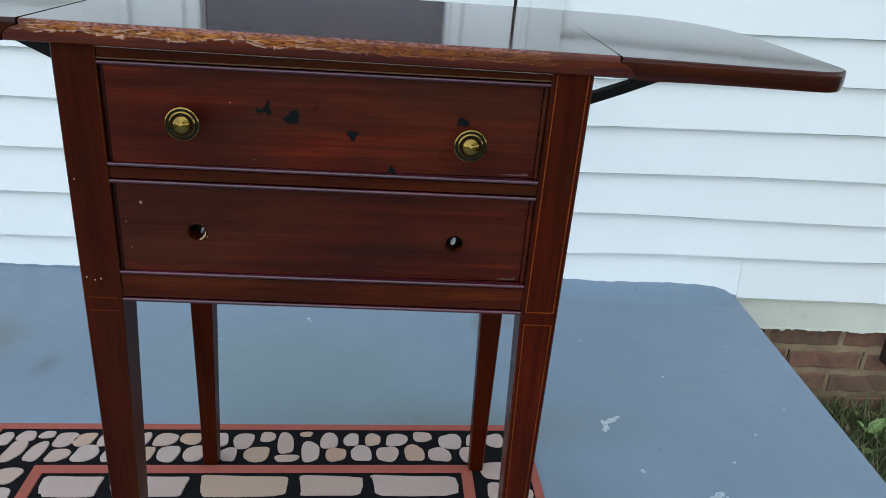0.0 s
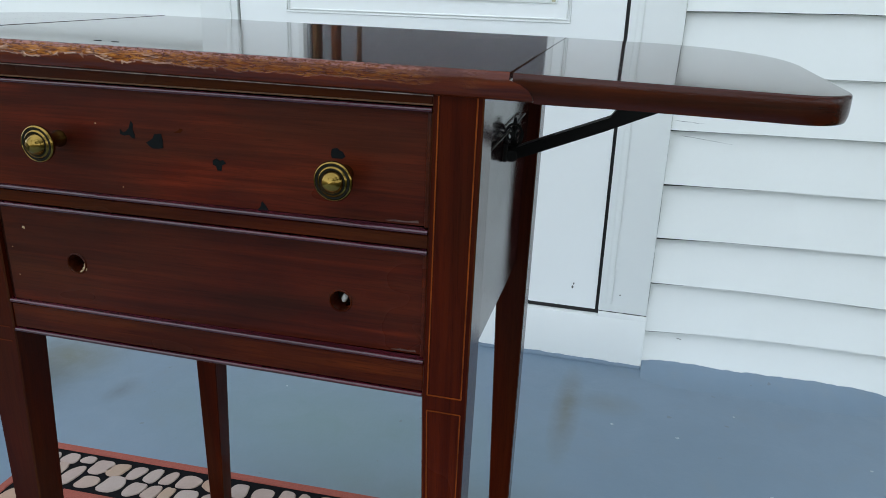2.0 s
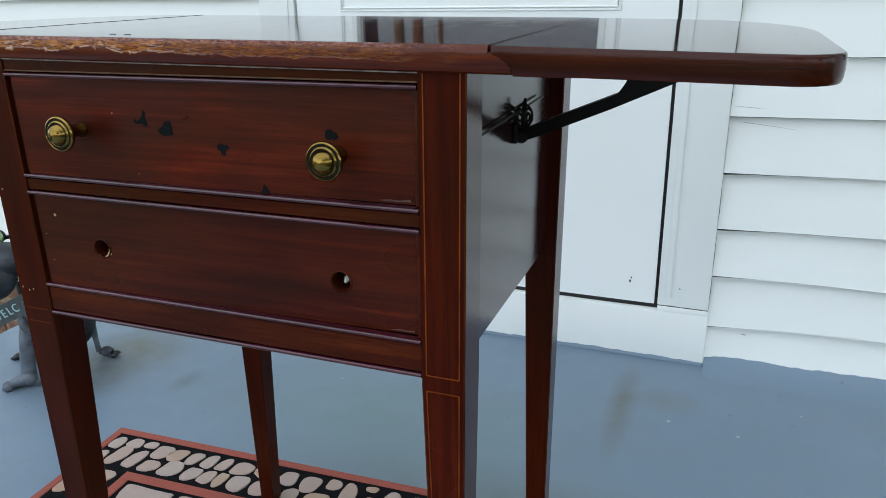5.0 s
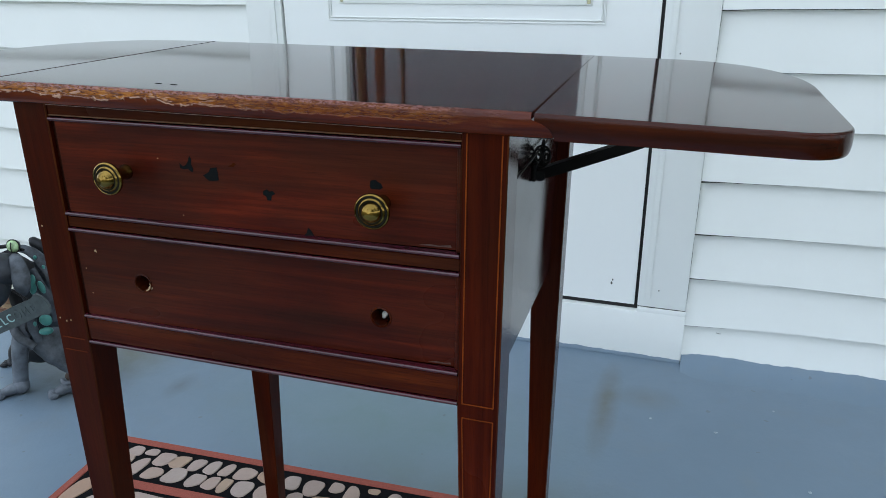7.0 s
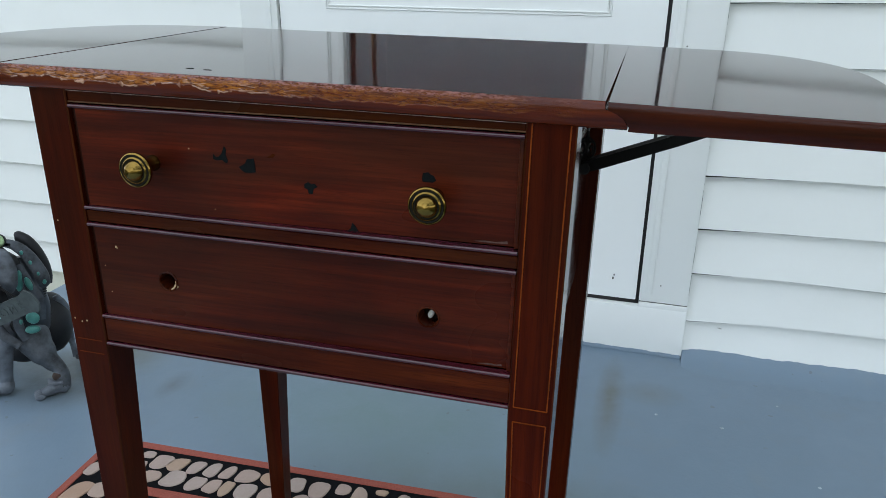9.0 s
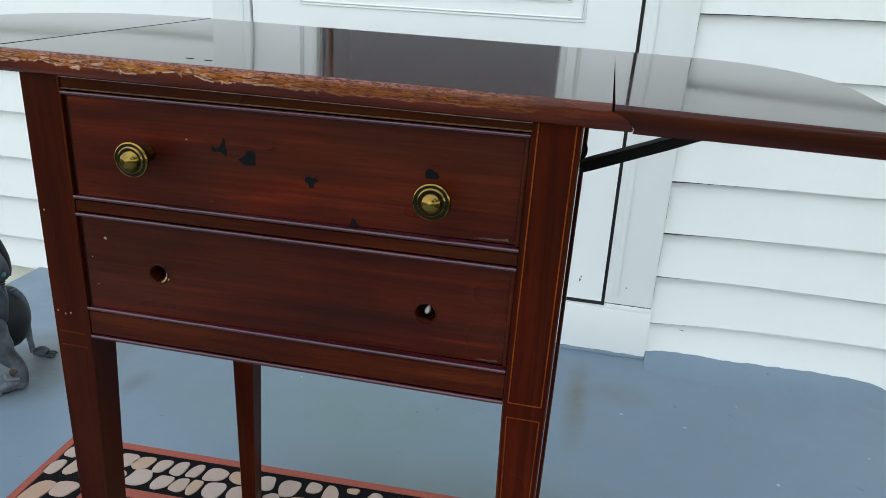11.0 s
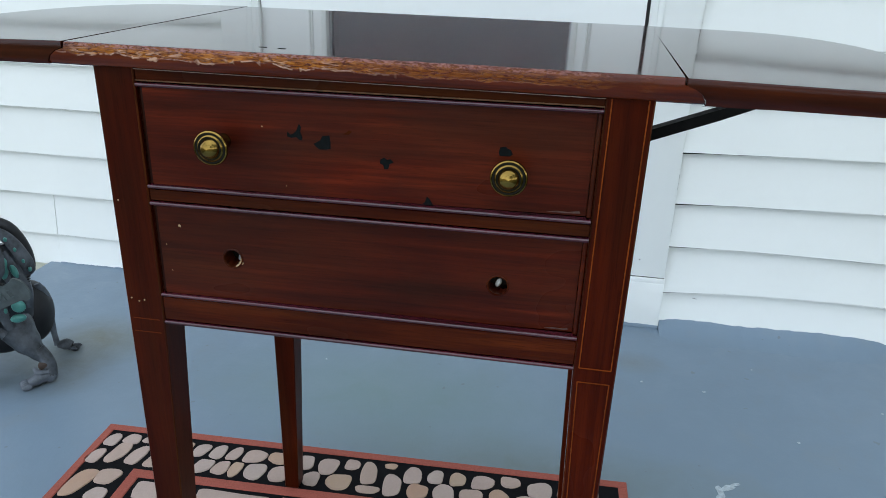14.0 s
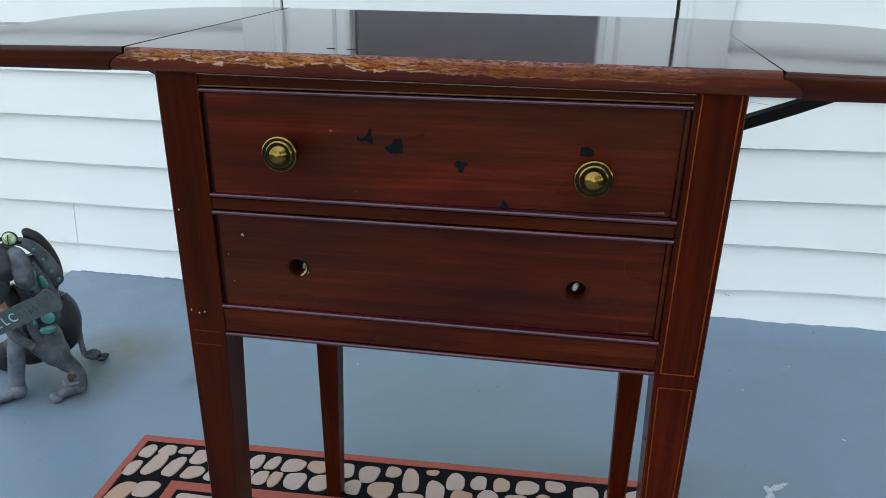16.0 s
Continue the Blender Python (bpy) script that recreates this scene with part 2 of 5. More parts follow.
edge_worn = worn_edge()
edge_leaf = edge_wood("leaf_front_edge", [(0.3, (0.020, 0.0026, 0.0010)), (0.55, (0.046, 0.006, 0.0016)), (0.75, (0.082, 0.013, 0.0028))], 0.16, 0.24, 0.12)
fillet_mat = plain("pale_fillet", (0.25, 0.205, 0.18), 0.5, 0, 0.2, 90, 0.7)
gilt_mat = plain("rubbed_moulding", (0.095, 0.036, 0.010), 0.35, 0, 0.4, 160, 0.5)
inlay_mat = plain("inlay_line", (0.15, 0.028, 0.004), 0.4, bump=0.05, scale=25, var=0.5)
inlay_dim = plain("faded_inlay_line", (0.080, 0.013, 0.0022), 0.4, bump=0.05, scale=25, var=0.5)
for m in (inlay_mat, inlay_dim):
    m.node_tree.nodes["Principled BSDF"].inputs["Specular IOR Level"].default_value = 0.08
brass = plain("aged_brass", (0.23, 0.142, 0.036), 0.16, 1.0, 0.12, 70, 0.35)
brass_dark = plain("groove_and_hole_black", (0.010, 0.009, 0.006), 0.7, 0.0)
brass_dark.node_tree.nodes["Principled BSDF"].inputs["Specular IOR Level"].default_value = 0.1
iron = plain("black_iron", (0.007, 0.0062, 0.006), 0.5, 0.2, 0.4, 200)
iron.node_tree.nodes["Principled BSDF"].inputs["Specular IOR Level"].default_value = 0.2
chip_dark = plain("bare_dark_chip", (0.0042, 0.0058, 0.0058), 0.95, 0, 0.4, 300)
chip_dark.node_tree.nodes["Principled BSDF"].inputs["Specular IOR Level"].default_value = 0.12
scuff_mat = plain("dull_scuff", (0.085, 0.040, 0.032), 0.6, 0, 0.4, 300, 0.5)
chip_pale = plain("bare_wood_and_lit_edge", (0.34, 0.22, 0.12), 0.8, 0, 0.4, 300)
raw_wood = wood("unfinished_wood", (0.10, 0.05, 0.025), (0.2, 0.11, 0.05), (0.28, 0.17, 0.08), "x", (0.6, 0.8))
white_paint = paint("white_house_paint", (0.785, 0.81, 0.775), 0.012, 0.48, 0.12, 5, 0.05, (0.55, 0.55, 0.45))
white_trim = paint("white_trim_paint", (0.795, 0.82, 0.79), 0.006, 0.45, 0.05, 4, 0.0, (0.55, 0.56, 0.5))
white_door = paint("white_door_paint", (0.82, 0.845, 0.82), 0.004, 0.36, 0.015, 3)
sill_paint = paint("weathered_white_skirt", (0.68, 0.68, 0.56), 0.05, 0.6, 0.3, 8, 0.35, (0.4, 0.4, 0.26))
rubber = plain("black_weatherstrip", (0.006, 0.006, 0.006), 0.6)
alu = plain("grey_aluminium", (0.36, 0.38, 0.39), 0.42, 0.6, 0.05)
tan_block = plain("yellowed_plastic", (0.52, 0.49, 0.30), 0.6)
seam_mat = plain("dark_seam", (0.13, 0.13, 0.12), 0.9)
crack_mat = plain("cracked_lap_shade", (0.022, 0.022, 0.019), 0.95)
joint_mat = plain("dark_brown_gap", (0.035, 0.025, 0.016), 0.95)
crack_soft = plain("grimy_lap_shade", (0.48, 0.49, 0.46), 0.95)
stub_mat = plain("pale_stub", (0.62, 0.62, 0.58), 0.6)
spot_paint = plain("spilled_white_paint", (0.38, 0.44, 0.47), 0.6, 0, 0.1, 160, 0.3)
shutter_mat = paint("dark_shutter_paint", (0.020, 0.024, 0.034), 0.15, 0.5, 0.1)
mortar = paint("sandy_mortar", (0.28, 0.19, 0.11), 0.35, 0.95, 1.0, 14, 0.6, (0.12, 0.085, 0.05))
brick_mat = random_tinted("red_brick", [(0.0, (0.30, 0.105, 0.045)), (0.35, (0.37, 0.125, 0.070)), (0.7, (0.27, 0.115, 0.048)), (1.0, (0.17, 0.075, 0.032))], 0.95, 1.0, 34, 0.95, (0.055, 0.034, 0.022))
pebble_mat = random_tinted("printed_pebble_pile", [(0.0, (0.46, 0.365, 0.325)), (0.5, (0.46, 0.340, 0.300)), (1.0, (0.46, 0.32, 0.255))])
pebble_tan = random_tinted("printed_tan_pebble_pile", [(0.0, (0.46, 0.27, 0.17)), (0.5, (0.47, 0.33, 0.23)), (1.0, (0.45, 0.24, 0.15))])
mat_black = plain("black_mat_pile", (0.006, 0.006, 0.007), 0.95, 0, 0.6, 500)
mat_black.node_tree.nodes["Principled BSDF"].inputs["Specular IOR Level"].default_value = 0.1
mat_red = plain("red_mat_border", (0.32, 0.072, 0.048), 0.9, 0, 0.6, 400, 0.2)
statue_grey = plain("weathered_grey_metal", (0.055, 0.065, 0.075), 0.5, 0.35, 0.6, 34, 0.75)
statue_pale = plain("dusty_pale_metal", (0.104, 0.122, 0.142), 0.6, 0.2, 0.5, 34, 0.45)
statue_slate = plain("slate_grey_metal", (0.040, 0.046, 0.055), 0.42, 0.35, 0.5, 30, 0.45)
statue_dark = plain("dark_grey_metal", (0.011, 0.012, 0.014), 0.5, 0.4, 0.3, 60, 0.3)
statue_teal = plain("teal_enamel", (0.045, 0.23, 0.20), 0.3, 0.2, 0.2, 50, 0.3)
statue_green = plain("pale_green_glass", (0.34, 0.50, 0.27), 0.06, 0, 0.03, 90, 0.6)
statue_rust = plain("rusty_patch", (0.045, 0.028, 0.02), 0.8, 0.2, 0.3)
sign_mat = plain("grey_sign_metal", (0.062, 0.078, 0.078), 0.5, 0.3, 0.2, 60, 0.25)
letter_dim = plain("worn_letters", (0.060, 0.080, 0.081), 0.6, 0, 0.2)
letter_mat = plain("verdigris_letters", (0.28, 0.46, 0.45), 0.6, 0, 0.2)


def floor_paint():
    m, n, l, p = nodes_of("blue_grey_porch_paint")
    v = coords(n, l)
    big, mid, small = noise_tex(n, l, v, 2.2, 4), noise_tex(n, l, v, 11, 6, 0.65, 0.4), noise_tex(n, l, v, 90, 5, 0.65)
    col = ramp(n, l, big, [(0.3, (0.138, 0.202, 0.258)), (0.7, (0.163, 0.233, 0.294))])
    col = mixed(n, l, ramp(n, l, mid, [(0.52, grey(0)), (0.82, grey(0.42))]), col, (0.205, 0.235, 0.24))
    c = n.new("ShaderNodeTexCoord")
    # stains and tinted patches; the one at (-0.86, 0.55) darkens the floor under the statue
    for place, size, tint, amount in (((0.248, 0.80, 0), (0.032, 0.20, 1), (0.115, 0.110, 0.080), 1.0), ((0.326, 0.846, 0), (0.07, 0.05, 1), (0.13, 0.13, 0.10), 0.6), ((-0.82, 0.68, 0), (0.15, 0.12, 1), (0.130, 0.130, 0.095), 1.1), ((-0.86, 0.55, 0), (0.16, 0.13, 1), (0.085, 0.095, 0.09), 1.2), ((0.36, 0.2, 0), (0.05, 0.2, 1), (0.12, 0.14, 0.15), 0.5), ((0.12, 0.46, 0), (0.50, 0.10, 1), (0.125, 0.160, 0.150), 1.0), ((-0.15, 0.62, 0), (0.45, 0.22, 1), (0.140, 0.215, 0.225), 1.2), ((-0.62, 0.60, 0), (0.03, 0.06, 1), (0.09, 0.10, 0.10), 0.7)):
        mp, g = n.new("ShaderNodeMapping"), n.new("ShaderNodeTexGradient")
        mp.vector_type = "TEXTURE"
        mp.inputs["Location"].default_value, mp.inputs["Scale"].default_value = place, size
        g.gradient_type = "SPHERICAL"
        l.new(c.outputs["Object"], mp.inputs["Vector"])
        l.new(mp.outputs["Vector"], g.inputs["Vector"])
        mask = maths(n, l, "MULTIPLY", maths(n, l, "MULTIPLY", g.outputs["Fac"], maths(n, l, "ADD", mid, 0.25)), amount)
        col = mixed(n, l, mask, col, tint)
    speck = noise_tex(n, l, v, 46, 2, 0.4)
    col = mixed(n, l, ramp(n, l, speck, [(0.735, grey(0)), (0.76, grey(0.55))]), col, (0.12, 0.14, 0.15))
    l.new(col, p.inputs["Base Color"])
    l.new(ramp(n, l, mid, [(0.3, grey(0.34)), (0.7, grey(0.52))]), p.inputs["Roughness"])
    bumped(n, l, p, maths(n, l, "ADD", small, mid), 0.14, 0.003)
    return m


def lawn_mat():
    m, n, l, p = nodes_of("lawn")
    v = coords(n, l)
    a, b = noise_tex(n, l, v, 0.6, 5), noise_tex(n, l, v, 30, 6, 0.7)
    col = ramp(n, l, b, [(0.3, (0.030, 0.042, 0.018)), (0.6, (0.060, 0.080, 0.036)), (0.8, (0.10, 0.10, 0.065))])
    l.new(mixed(n, l, maths(n, l, "MULTIPLY", a, 0.4), col, (0.085, 0.082, 0.055)), p.inputs["Base Color"])
    p.inputs["Roughness"].default_value = 0.95
    bumped(n, l, p, b, 0.7, 0.02)
    return m


def leaf_mat(name, stops):
    m, n, l, p = nodes_of(name)
    g = n.new("ShaderNodeNewGeometry")
    l.new(ramp(n, l, g.outputs["Random Per Island"], stops), p.inputs["Base Color"])
    p.inputs["Roughness"].default_value = 0.6
    return m


porch_paint, lawn = floor_paint(), lawn_mat()
grass_mat = leaf_mat("grass_blades", [(0.0, (0.030, 0.055, 0.012)), (0.55, (0.075, 0.12, 0.030)), (0.8, (0.14, 0.14, 0.05)), (1.0, (0.24, 0.19, 0.10))])
litter_mat = leaf_mat("leaf_litter", [(0.0, (0.09, 0.05, 0.025)), (0.6, (0.16, 0.10, 0.05)), (0.85, (0.17, 0.24, 0.07)), (1.0, (0.22, 0.30, 0.10))])
tree_leaf = leaf_mat("tree_leaves", [(0.0, (0.032, 0.056, 0.022)), (0.6, (0.058, 0.090, 0.034)), (1.0, (0.090, 0.120, 0.050))])
bark = plain("bark", (0.09, 0.065, 0.045), 0.95, 0, 0.8, 20)


def clear_glass():
    m, n, l, p = nodes_of("window_glass")
    p.inputs["Base Color"].default_value = (0.9, 0.93, 0.93, 1)
    p.inputs["Transmission Weight"].default_value, p.inputs["Roughness"].default_value, p.inputs["IOR"].default_value = 1.0, 0.0, 1.50
    return m


glass = clear_glass()
# dark blue stands in for an unlit interior and the pane's bluish reflection
room_dark = plain("dark_blue_room_wall", (0.035, 0.045, 0.085), 0.9)


# ---- mesh helpers ----
def part(name, bm, material, parent=None, label="", smooth=None):
    me = bpy.data.meshes.new(name)
    bmesh.ops.recalc_face_normals(bm, faces=bm.faces)
    bm.to_mesh(me)
    bm.free()
    for mt in material if isinstance(material, (list, tuple)) else (material,):
        me.materials.append(mt)
    if smooth is not None:
        me.shade_smooth()
        me.set_sharp_from_angle(angle=radians(smooth))
        for f in me.polygons:
            if len(f.vertices) > 12:
                f.use_smooth = False
    ob = new(name, me)
    if parent:
        ob.parent = parent
    return tagged(ob, label)


def thing(name, label, category, m=None, group="", kind=""):
    ob = new(name)
    ob.empty_display_size = 0.05
    if m is not None:
        ob.matrix_world = m
    return tagged(ob, label, category, group, kind)


def box(bm, x0, x1, y0, y1, z0, z1, bev=0.0, seg=1, m=None, mi=0):
    made = bmesh.ops.create_cube(bm, size=1)["verts"]
    for v in made:
        v.co = Vector((x0 + (v.co.x + 0.5) * (x1 - x0), y0 + (v.co.y + 0.5) * (y1 - y0), z0 + (v.co.z + 0.5) * (z1 - z0)))
    faces = {f for v in made for f in v.link_faces}
    if bev:
        edges = {e for v in made for e in v.link_edges}
        out = bmesh.ops.bevel(bm, geom=list(edges), offset=bev, segments=seg, affect="EDGES", profile=0.6)
        faces = {f for f in faces if f.is_valid} | set(out["faces"])
    for f in faces:
        f.material_index = mi
    if m is not None:
        bmesh.ops.transform(bm, matrix=m, verts=list({v for f in faces for v in f.verts}))
    return bm


def loft(bm, rings, cap=True, closed=True, mi=0):
    """Skin over rings of points, all of one count."""
    vs = [[bm.verts.new(p) for p in r] for r in rings]
    n = len(vs[0])
    made = []
    for a, b in zip(vs, vs[1:]):
        for i in range(n if closed else n - 1):
            j = (i + 1) % n
            made.append(bm.faces.new((a[i], a[j], b[j], b[i])))
    if cap:
        made += [bm.faces.new(vs[0]), bm.faces.new(vs[-1])]
    for f in made:
        f.material_index = mi
    return made


def turned(bm, profile, centre, axis, seg=24, mi=0):
    """A solid of revolution from (along, radius) pairs."""
    q = Vector((0, 0, 1)).rotation_difference(Vector(axis).normalized())
    rings = [[Vector(centre) + q @ Vector((r * math.cos(a), r * math.sin(a), z)) for a in (math.tau * k / seg for k in range(seg))] for z, r in profile]
    return loft(bm, rings, mi=mi)


def tube(bm, points, radii, seg=8, mi=0, flat=1.0):
    pts = [Vector(p) for p in points]
    if isinstance(radii, (int, float)):
        radii = [radii] * len(pts)
    rings, side = [], None
    for k, p in enumerate(pts):
        d = (pts[min(k + 1, len(pts) - 1)] - pts[max(k - 1, 0)]).normalized()
        side = (d.orthogonal() if side is None else side - d * side.dot(d)).normalized()
        up = d.cross(side)
        rings.append([p + radii[k] * (math.cos(a) * side + flat * math.sin(a) * up) for a in (math.tau * i / seg for i in range(seg))])
    return loft(bm, rings, mi=mi)


def blob(bm, centre, size, rot=(0, 0, 0), mi=0, u=14, v=9):
    m = pose(*centre, *rot) @ Matrix.Diagonal((*size, 1))
    made = bmesh.ops.create_uvsphere(bm, u_segments=u, v_segments=v, radius=1.0, matrix=m)["verts"]
    for f in {f for w in made for f in w.link_faces}:
        f.material_index, f.smooth = mi, True


def slab(bm, outline, z0, z1, round_=0.0, mi=0):
    """A flat piece from an outline, with an eased upper edge."""
    c = sum((Vector((*p, 0)) for p in outline), Vector()) / len(outline)

    def ring(z, inset):
        out = []
        for p in outline:
            d = Vector((*p, 0)) - c
            out.append((*(c + d * max(0, 1 - inset / max(d.length, 1e-5))).to_2d(), z))
        return out
    rings = [ring(z0, 0), ring(z1, 0)] if not round_ else [ring(z0, 0), ring(z1 - round_, 0), ring(z1, round_)]
    loft(bm, rings, mi=mi)
    return bm


# ---- porch, ground and house ----
WALL = 1.028
bm = bmesh.new()
bmesh.ops.create_grid(bm, x_segments=2, y_segments=2, size=600)
ground = tagged(part("ground", bm, lawn), "flat lawn of mixed green and dry grass", "lawn", kind="structure")
ground.location = (0, 0, -0.36)

bm = bmesh.new()
box(bm, -1.205, 0.912, -1.7, WALL + 0.0158, -0.40, 0.0, 0.012, 3)
tagged(part("floor", bm, porch_paint, smooth=40), "concrete porch slab painted blue-grey, with stains, tinted patches and specks", "porch floor", kind="structure")

# the house behind: core wall with the door's opening, roof, far walls
bm = bmesh.new()
DX0, DX1, DTOP = -0.555, 0.283, 2.10
for x0, x1, z0, z1 in ((-5.0, DX0, -0.105, 2.8), (DX1, 6.0, -0.105, 2.8), (DX0, DX1, DTOP, 2.8), (DX0, DX1, -0.105, 0.10)):
    box(bm, x0, x1, WALL + 0.016, WALL + 0.16, z0, z1)
wall_north = tagged(part("wall_north", bm, white_paint), "white clapboard house wall with weathered paint", "house wall", kind="structure")
bm = bmesh.new()
for x0, x1, y0, y1 in ((-5.0, -4.85, 1.2, 7.0), (5.85, 6.0, 1.2, 7.0), (-5.0, 6.0, 7.0, 7.15)):
    box(bm, x0, x1, y0, y1, -0.4, 2.8)
tagged(part("wall_south", bm, white_paint), "plain white outer walls of the house", "house wall", kind="structure")
bm = bmesh.new()
loft(bm, [[(x, 0.72, 2.74), (x, 4.1, 4.35), (x, 7.5, 2.74), (x, 7.5, 2.66), (x, 4.1, 4.25), (x, 0.72, 2.66)] for x in (-5.4, 6.4)])
tagged(part("roof", bm, plain("grey_shingle", (0.08, 0.08, 0.085), 0.9)), "grey shingled gable roof", "roof", kind="structure")
# added unseen room, its dimness put into the wall colour
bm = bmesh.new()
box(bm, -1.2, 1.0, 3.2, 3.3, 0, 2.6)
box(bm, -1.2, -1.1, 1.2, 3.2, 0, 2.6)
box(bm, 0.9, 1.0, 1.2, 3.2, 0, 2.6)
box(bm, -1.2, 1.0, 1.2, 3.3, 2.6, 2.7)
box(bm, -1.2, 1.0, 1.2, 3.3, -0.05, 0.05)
tagged(part("room_wall", bm, room_dark), "added room walls behind the door glass, dimness put into their colour", "room wall", kind="structure")

# door casing, sill board, door
bm = bmesh.new()
for x0, x1 in ((0.2825, 0.384), (-0.634, -0.5445)):
    box(bm, x0, x1, 1.014, 1.062, 0.1272, 2.19, 0.002, 2)
    inner = x0 + 0.014 if x0 > 0 else x1 - 0.026
    box(bm, inner, inner + 0.012, 1.0105, 1.015, 0.146, 2.10, 0.0015, 2)
box(bm, -0.634, 0.384, 1.014, 1.062, 2.192, 2.28, 0.002, 2)
trim = tagged(part("trim", bm, white_trim, smooth=40), "white painted wooden door casing with a bead", "door casing", kind="structure")
bm = bmesh.new()
box(bm, -0.625, 0.3855, 1.011, 1.072, 0.003, 0.114, 0.003, 2)
box(bm, 0.2830, 0.3855, 1.0115, 1.064, 0.1125, 0.1255, 0.002, 2)
box(bm, -0.634, -0.5450, 1.0115, 1.064, 0.1125, 0.1255, 0.002, 2)
tagged(part("door_sill", bm, white_trim, smooth=40), "white painted board below the door", "door sill", kind="structure")
bm = bmesh.new()
box(bm, -0.5445, 0.2825, 1.027, 1.045, 0.1142, 0.1255)
box(bm, 0.2755, 0.2824, 1.026, 1.045, 0.1257, 2.09)
box(bm, -0.5444, -0.5405, 1.026, 1.045, 0.1257, 2.09)
tagged(part("weatherstrip", bm, rubber), "black rubber seal round the door", "door seal", kind="structure")

door = thing("door_1", "closed white front door with a large pane of glass", "door", kind="structure")
WX0, WX1, WZ0, WZ1 = -0.390, 0.132, 0.766, 1.86
bm = bmesh.new()
for x0, x1, z0, z1 in ((-0.5402, WX0 - 0.012, 0.1258, 2.08), (WX1 + 0.012, 0.2752, 0.1258, 2.08), (WX0 - 0.012, WX1 + 0.012, 0.1258, WZ0 - 0.012), (WX0 - 0.012, WX1 + 0.012, WZ1 + 0.012, 2.08)):
    box(bm, x0, x1, 1.020, 1.062, z0, z1)
part("door_leaf", bm, white_door, door)
bm = bmesh.new()
for inset, w, out in ((0.040, 0.0032, 0.0022), (0.034, 0.0028, 0.0030)):
    x0, x1, z0, z1 = WX0 - inset, WX1 + inset, WZ0 - inset - 0.008, WZ1 + inset
    y0 = 1.020 - out
    box(bm, x0, x1, y0, 1.0201, z0, z0 + w, 0.0008)
    box(bm, x0, x1, y0, 1.0201, z1 - w, z1, 0.0008)
    box(bm, x0, x0 + w, y0, 1.0201, z0 + w, z1 - w, 0.0008)
    box(bm, x1 - w, x1, y0, 1.0201, z0 + w, z1 - w, 0.0008)
part("moulding", bm, white_trim, door, "thin double white moulding round the glass", 40)
bm = bmesh.new()
for x0, x1, z0, z1 in ((WX0 - 0.012, WX0, WZ0 - 0.012, WZ1 + 0.012), (WX1, WX1 + 0.012, WZ0 - 0.012, WZ1 + 0.012), (WX0, WX1, WZ0 - 0.012, WZ0), (WX0, WX1, WZ1, WZ1 + 0.012)):
    box(bm, x0, x1, 1.017, 1.057, z0, z1, 0.002, 2)
part("glazing_bead", bm, white_trim, door, smooth=40)
bm = bmesh.new()
box(bm, WX0, WX1, 1.030, 1.046, WZ0, WZ0 + 0.011, 0.0015)
box(bm, WX0, WX0 + 0.006, 1.034, 1.046, WZ0 + 0.011, WZ1)
box(bm, WX1 - 0.004, WX1, 1.034, 1.046, WZ0 + 0.011, WZ1)
part("window_track", bm, alu, door, "dull grey aluminium track under the pane")
for x in (WX0 - 0.0085, WX1 + 0.0015):
    bm = bmesh.new()
    box(bm, x, x + 0.007, 1.0155, 1.020, WZ0 - 0.009, WZ0 - 0.001, 0.001)
    part("corner_block", bm, tan_block, door, "yellowed plastic corner block")
bm = bmesh.new()
box(bm, WX0 + 0.001, WX1 - 0.001, -0.002, 0.002, 0.0, WZ1 - WZ0 - 0.014)
pane = part("pane", bm, glass, door, "clear glass pane reflecting trees and sky")
pane.matrix_local = pose(0, 1.041, WZ0 + 0.012, -0.85, 0, 0)
pane.visible_shadow = False
for z in (0.805, 1.75):
    bm = bmesh.new()
    turned(bm, [(0, 0), (0, 0.0055), (0.030, 0.0055), (0.0305, 0.0048), (0.0315, 0.0048), (0.032, 0.0055), (0.062, 0.0055), (0.0625, 0.0048), (0.0635, 0.0048), (0.064, 0.0055), (0.094, 0.0055), (0.094, 0)], (-0.5425, 1.0125, z), (0, 0, 1), 14)
    box(bm, -0.5600, -0.5430, 1.0115, 1.0138, z + 0.001, z + 0.093)
    part("hinge", bm, white_trim, door, "painted-over door hinge", 40)
for x, z, r in ((0.223, 0.171, 0.0022), (0.225, 0.179, 0.0016)):
    bm = bmesh.new()
    blob(bm, (x, 1.0198, z), (r, 0.0008, r * 1.6))
    part("dent", bm, seam_mat, door, "small dark dent")
for x, z in ((0.318, 0.668), (0.325, 0.168), (-0.560, 0.684)):
    bm = bmesh.new()
    blob(bm, (x, 1.0137, z), (0.0016, 0.0008, 0.0016))
    part("nail_hole", bm, seam_mat, trim)

# clapboards: (lower edge) of each course
LINES = [-0.006, 0.081, 0.194, 0.3015, 0.4185, 0.527, 0.635, 0.749, 0.861, 0.973]
while LINES[-1] < 2.65:
    LINES.append(LINES[-1] + 0.112)


# how far the lowest courses beside the casing rise and sag along the wall
SAG_X = (0.3857, 0.5, 0.6, 0.73, 0.9, 1.1, 2.0)
SAG = {0.081: (0.0095, 0.0180, 0.0220, 0.0245, 0.0245, 0.0250, 0.031), 0.194: (0.0095, 0.0125, 0.0135, 0.0130, 0.0115, 0.010, 0.013), 0.3015: (0.0025, 0.0065, 0.009, 0.0120, 0.0135, 0.014, 0.018)}


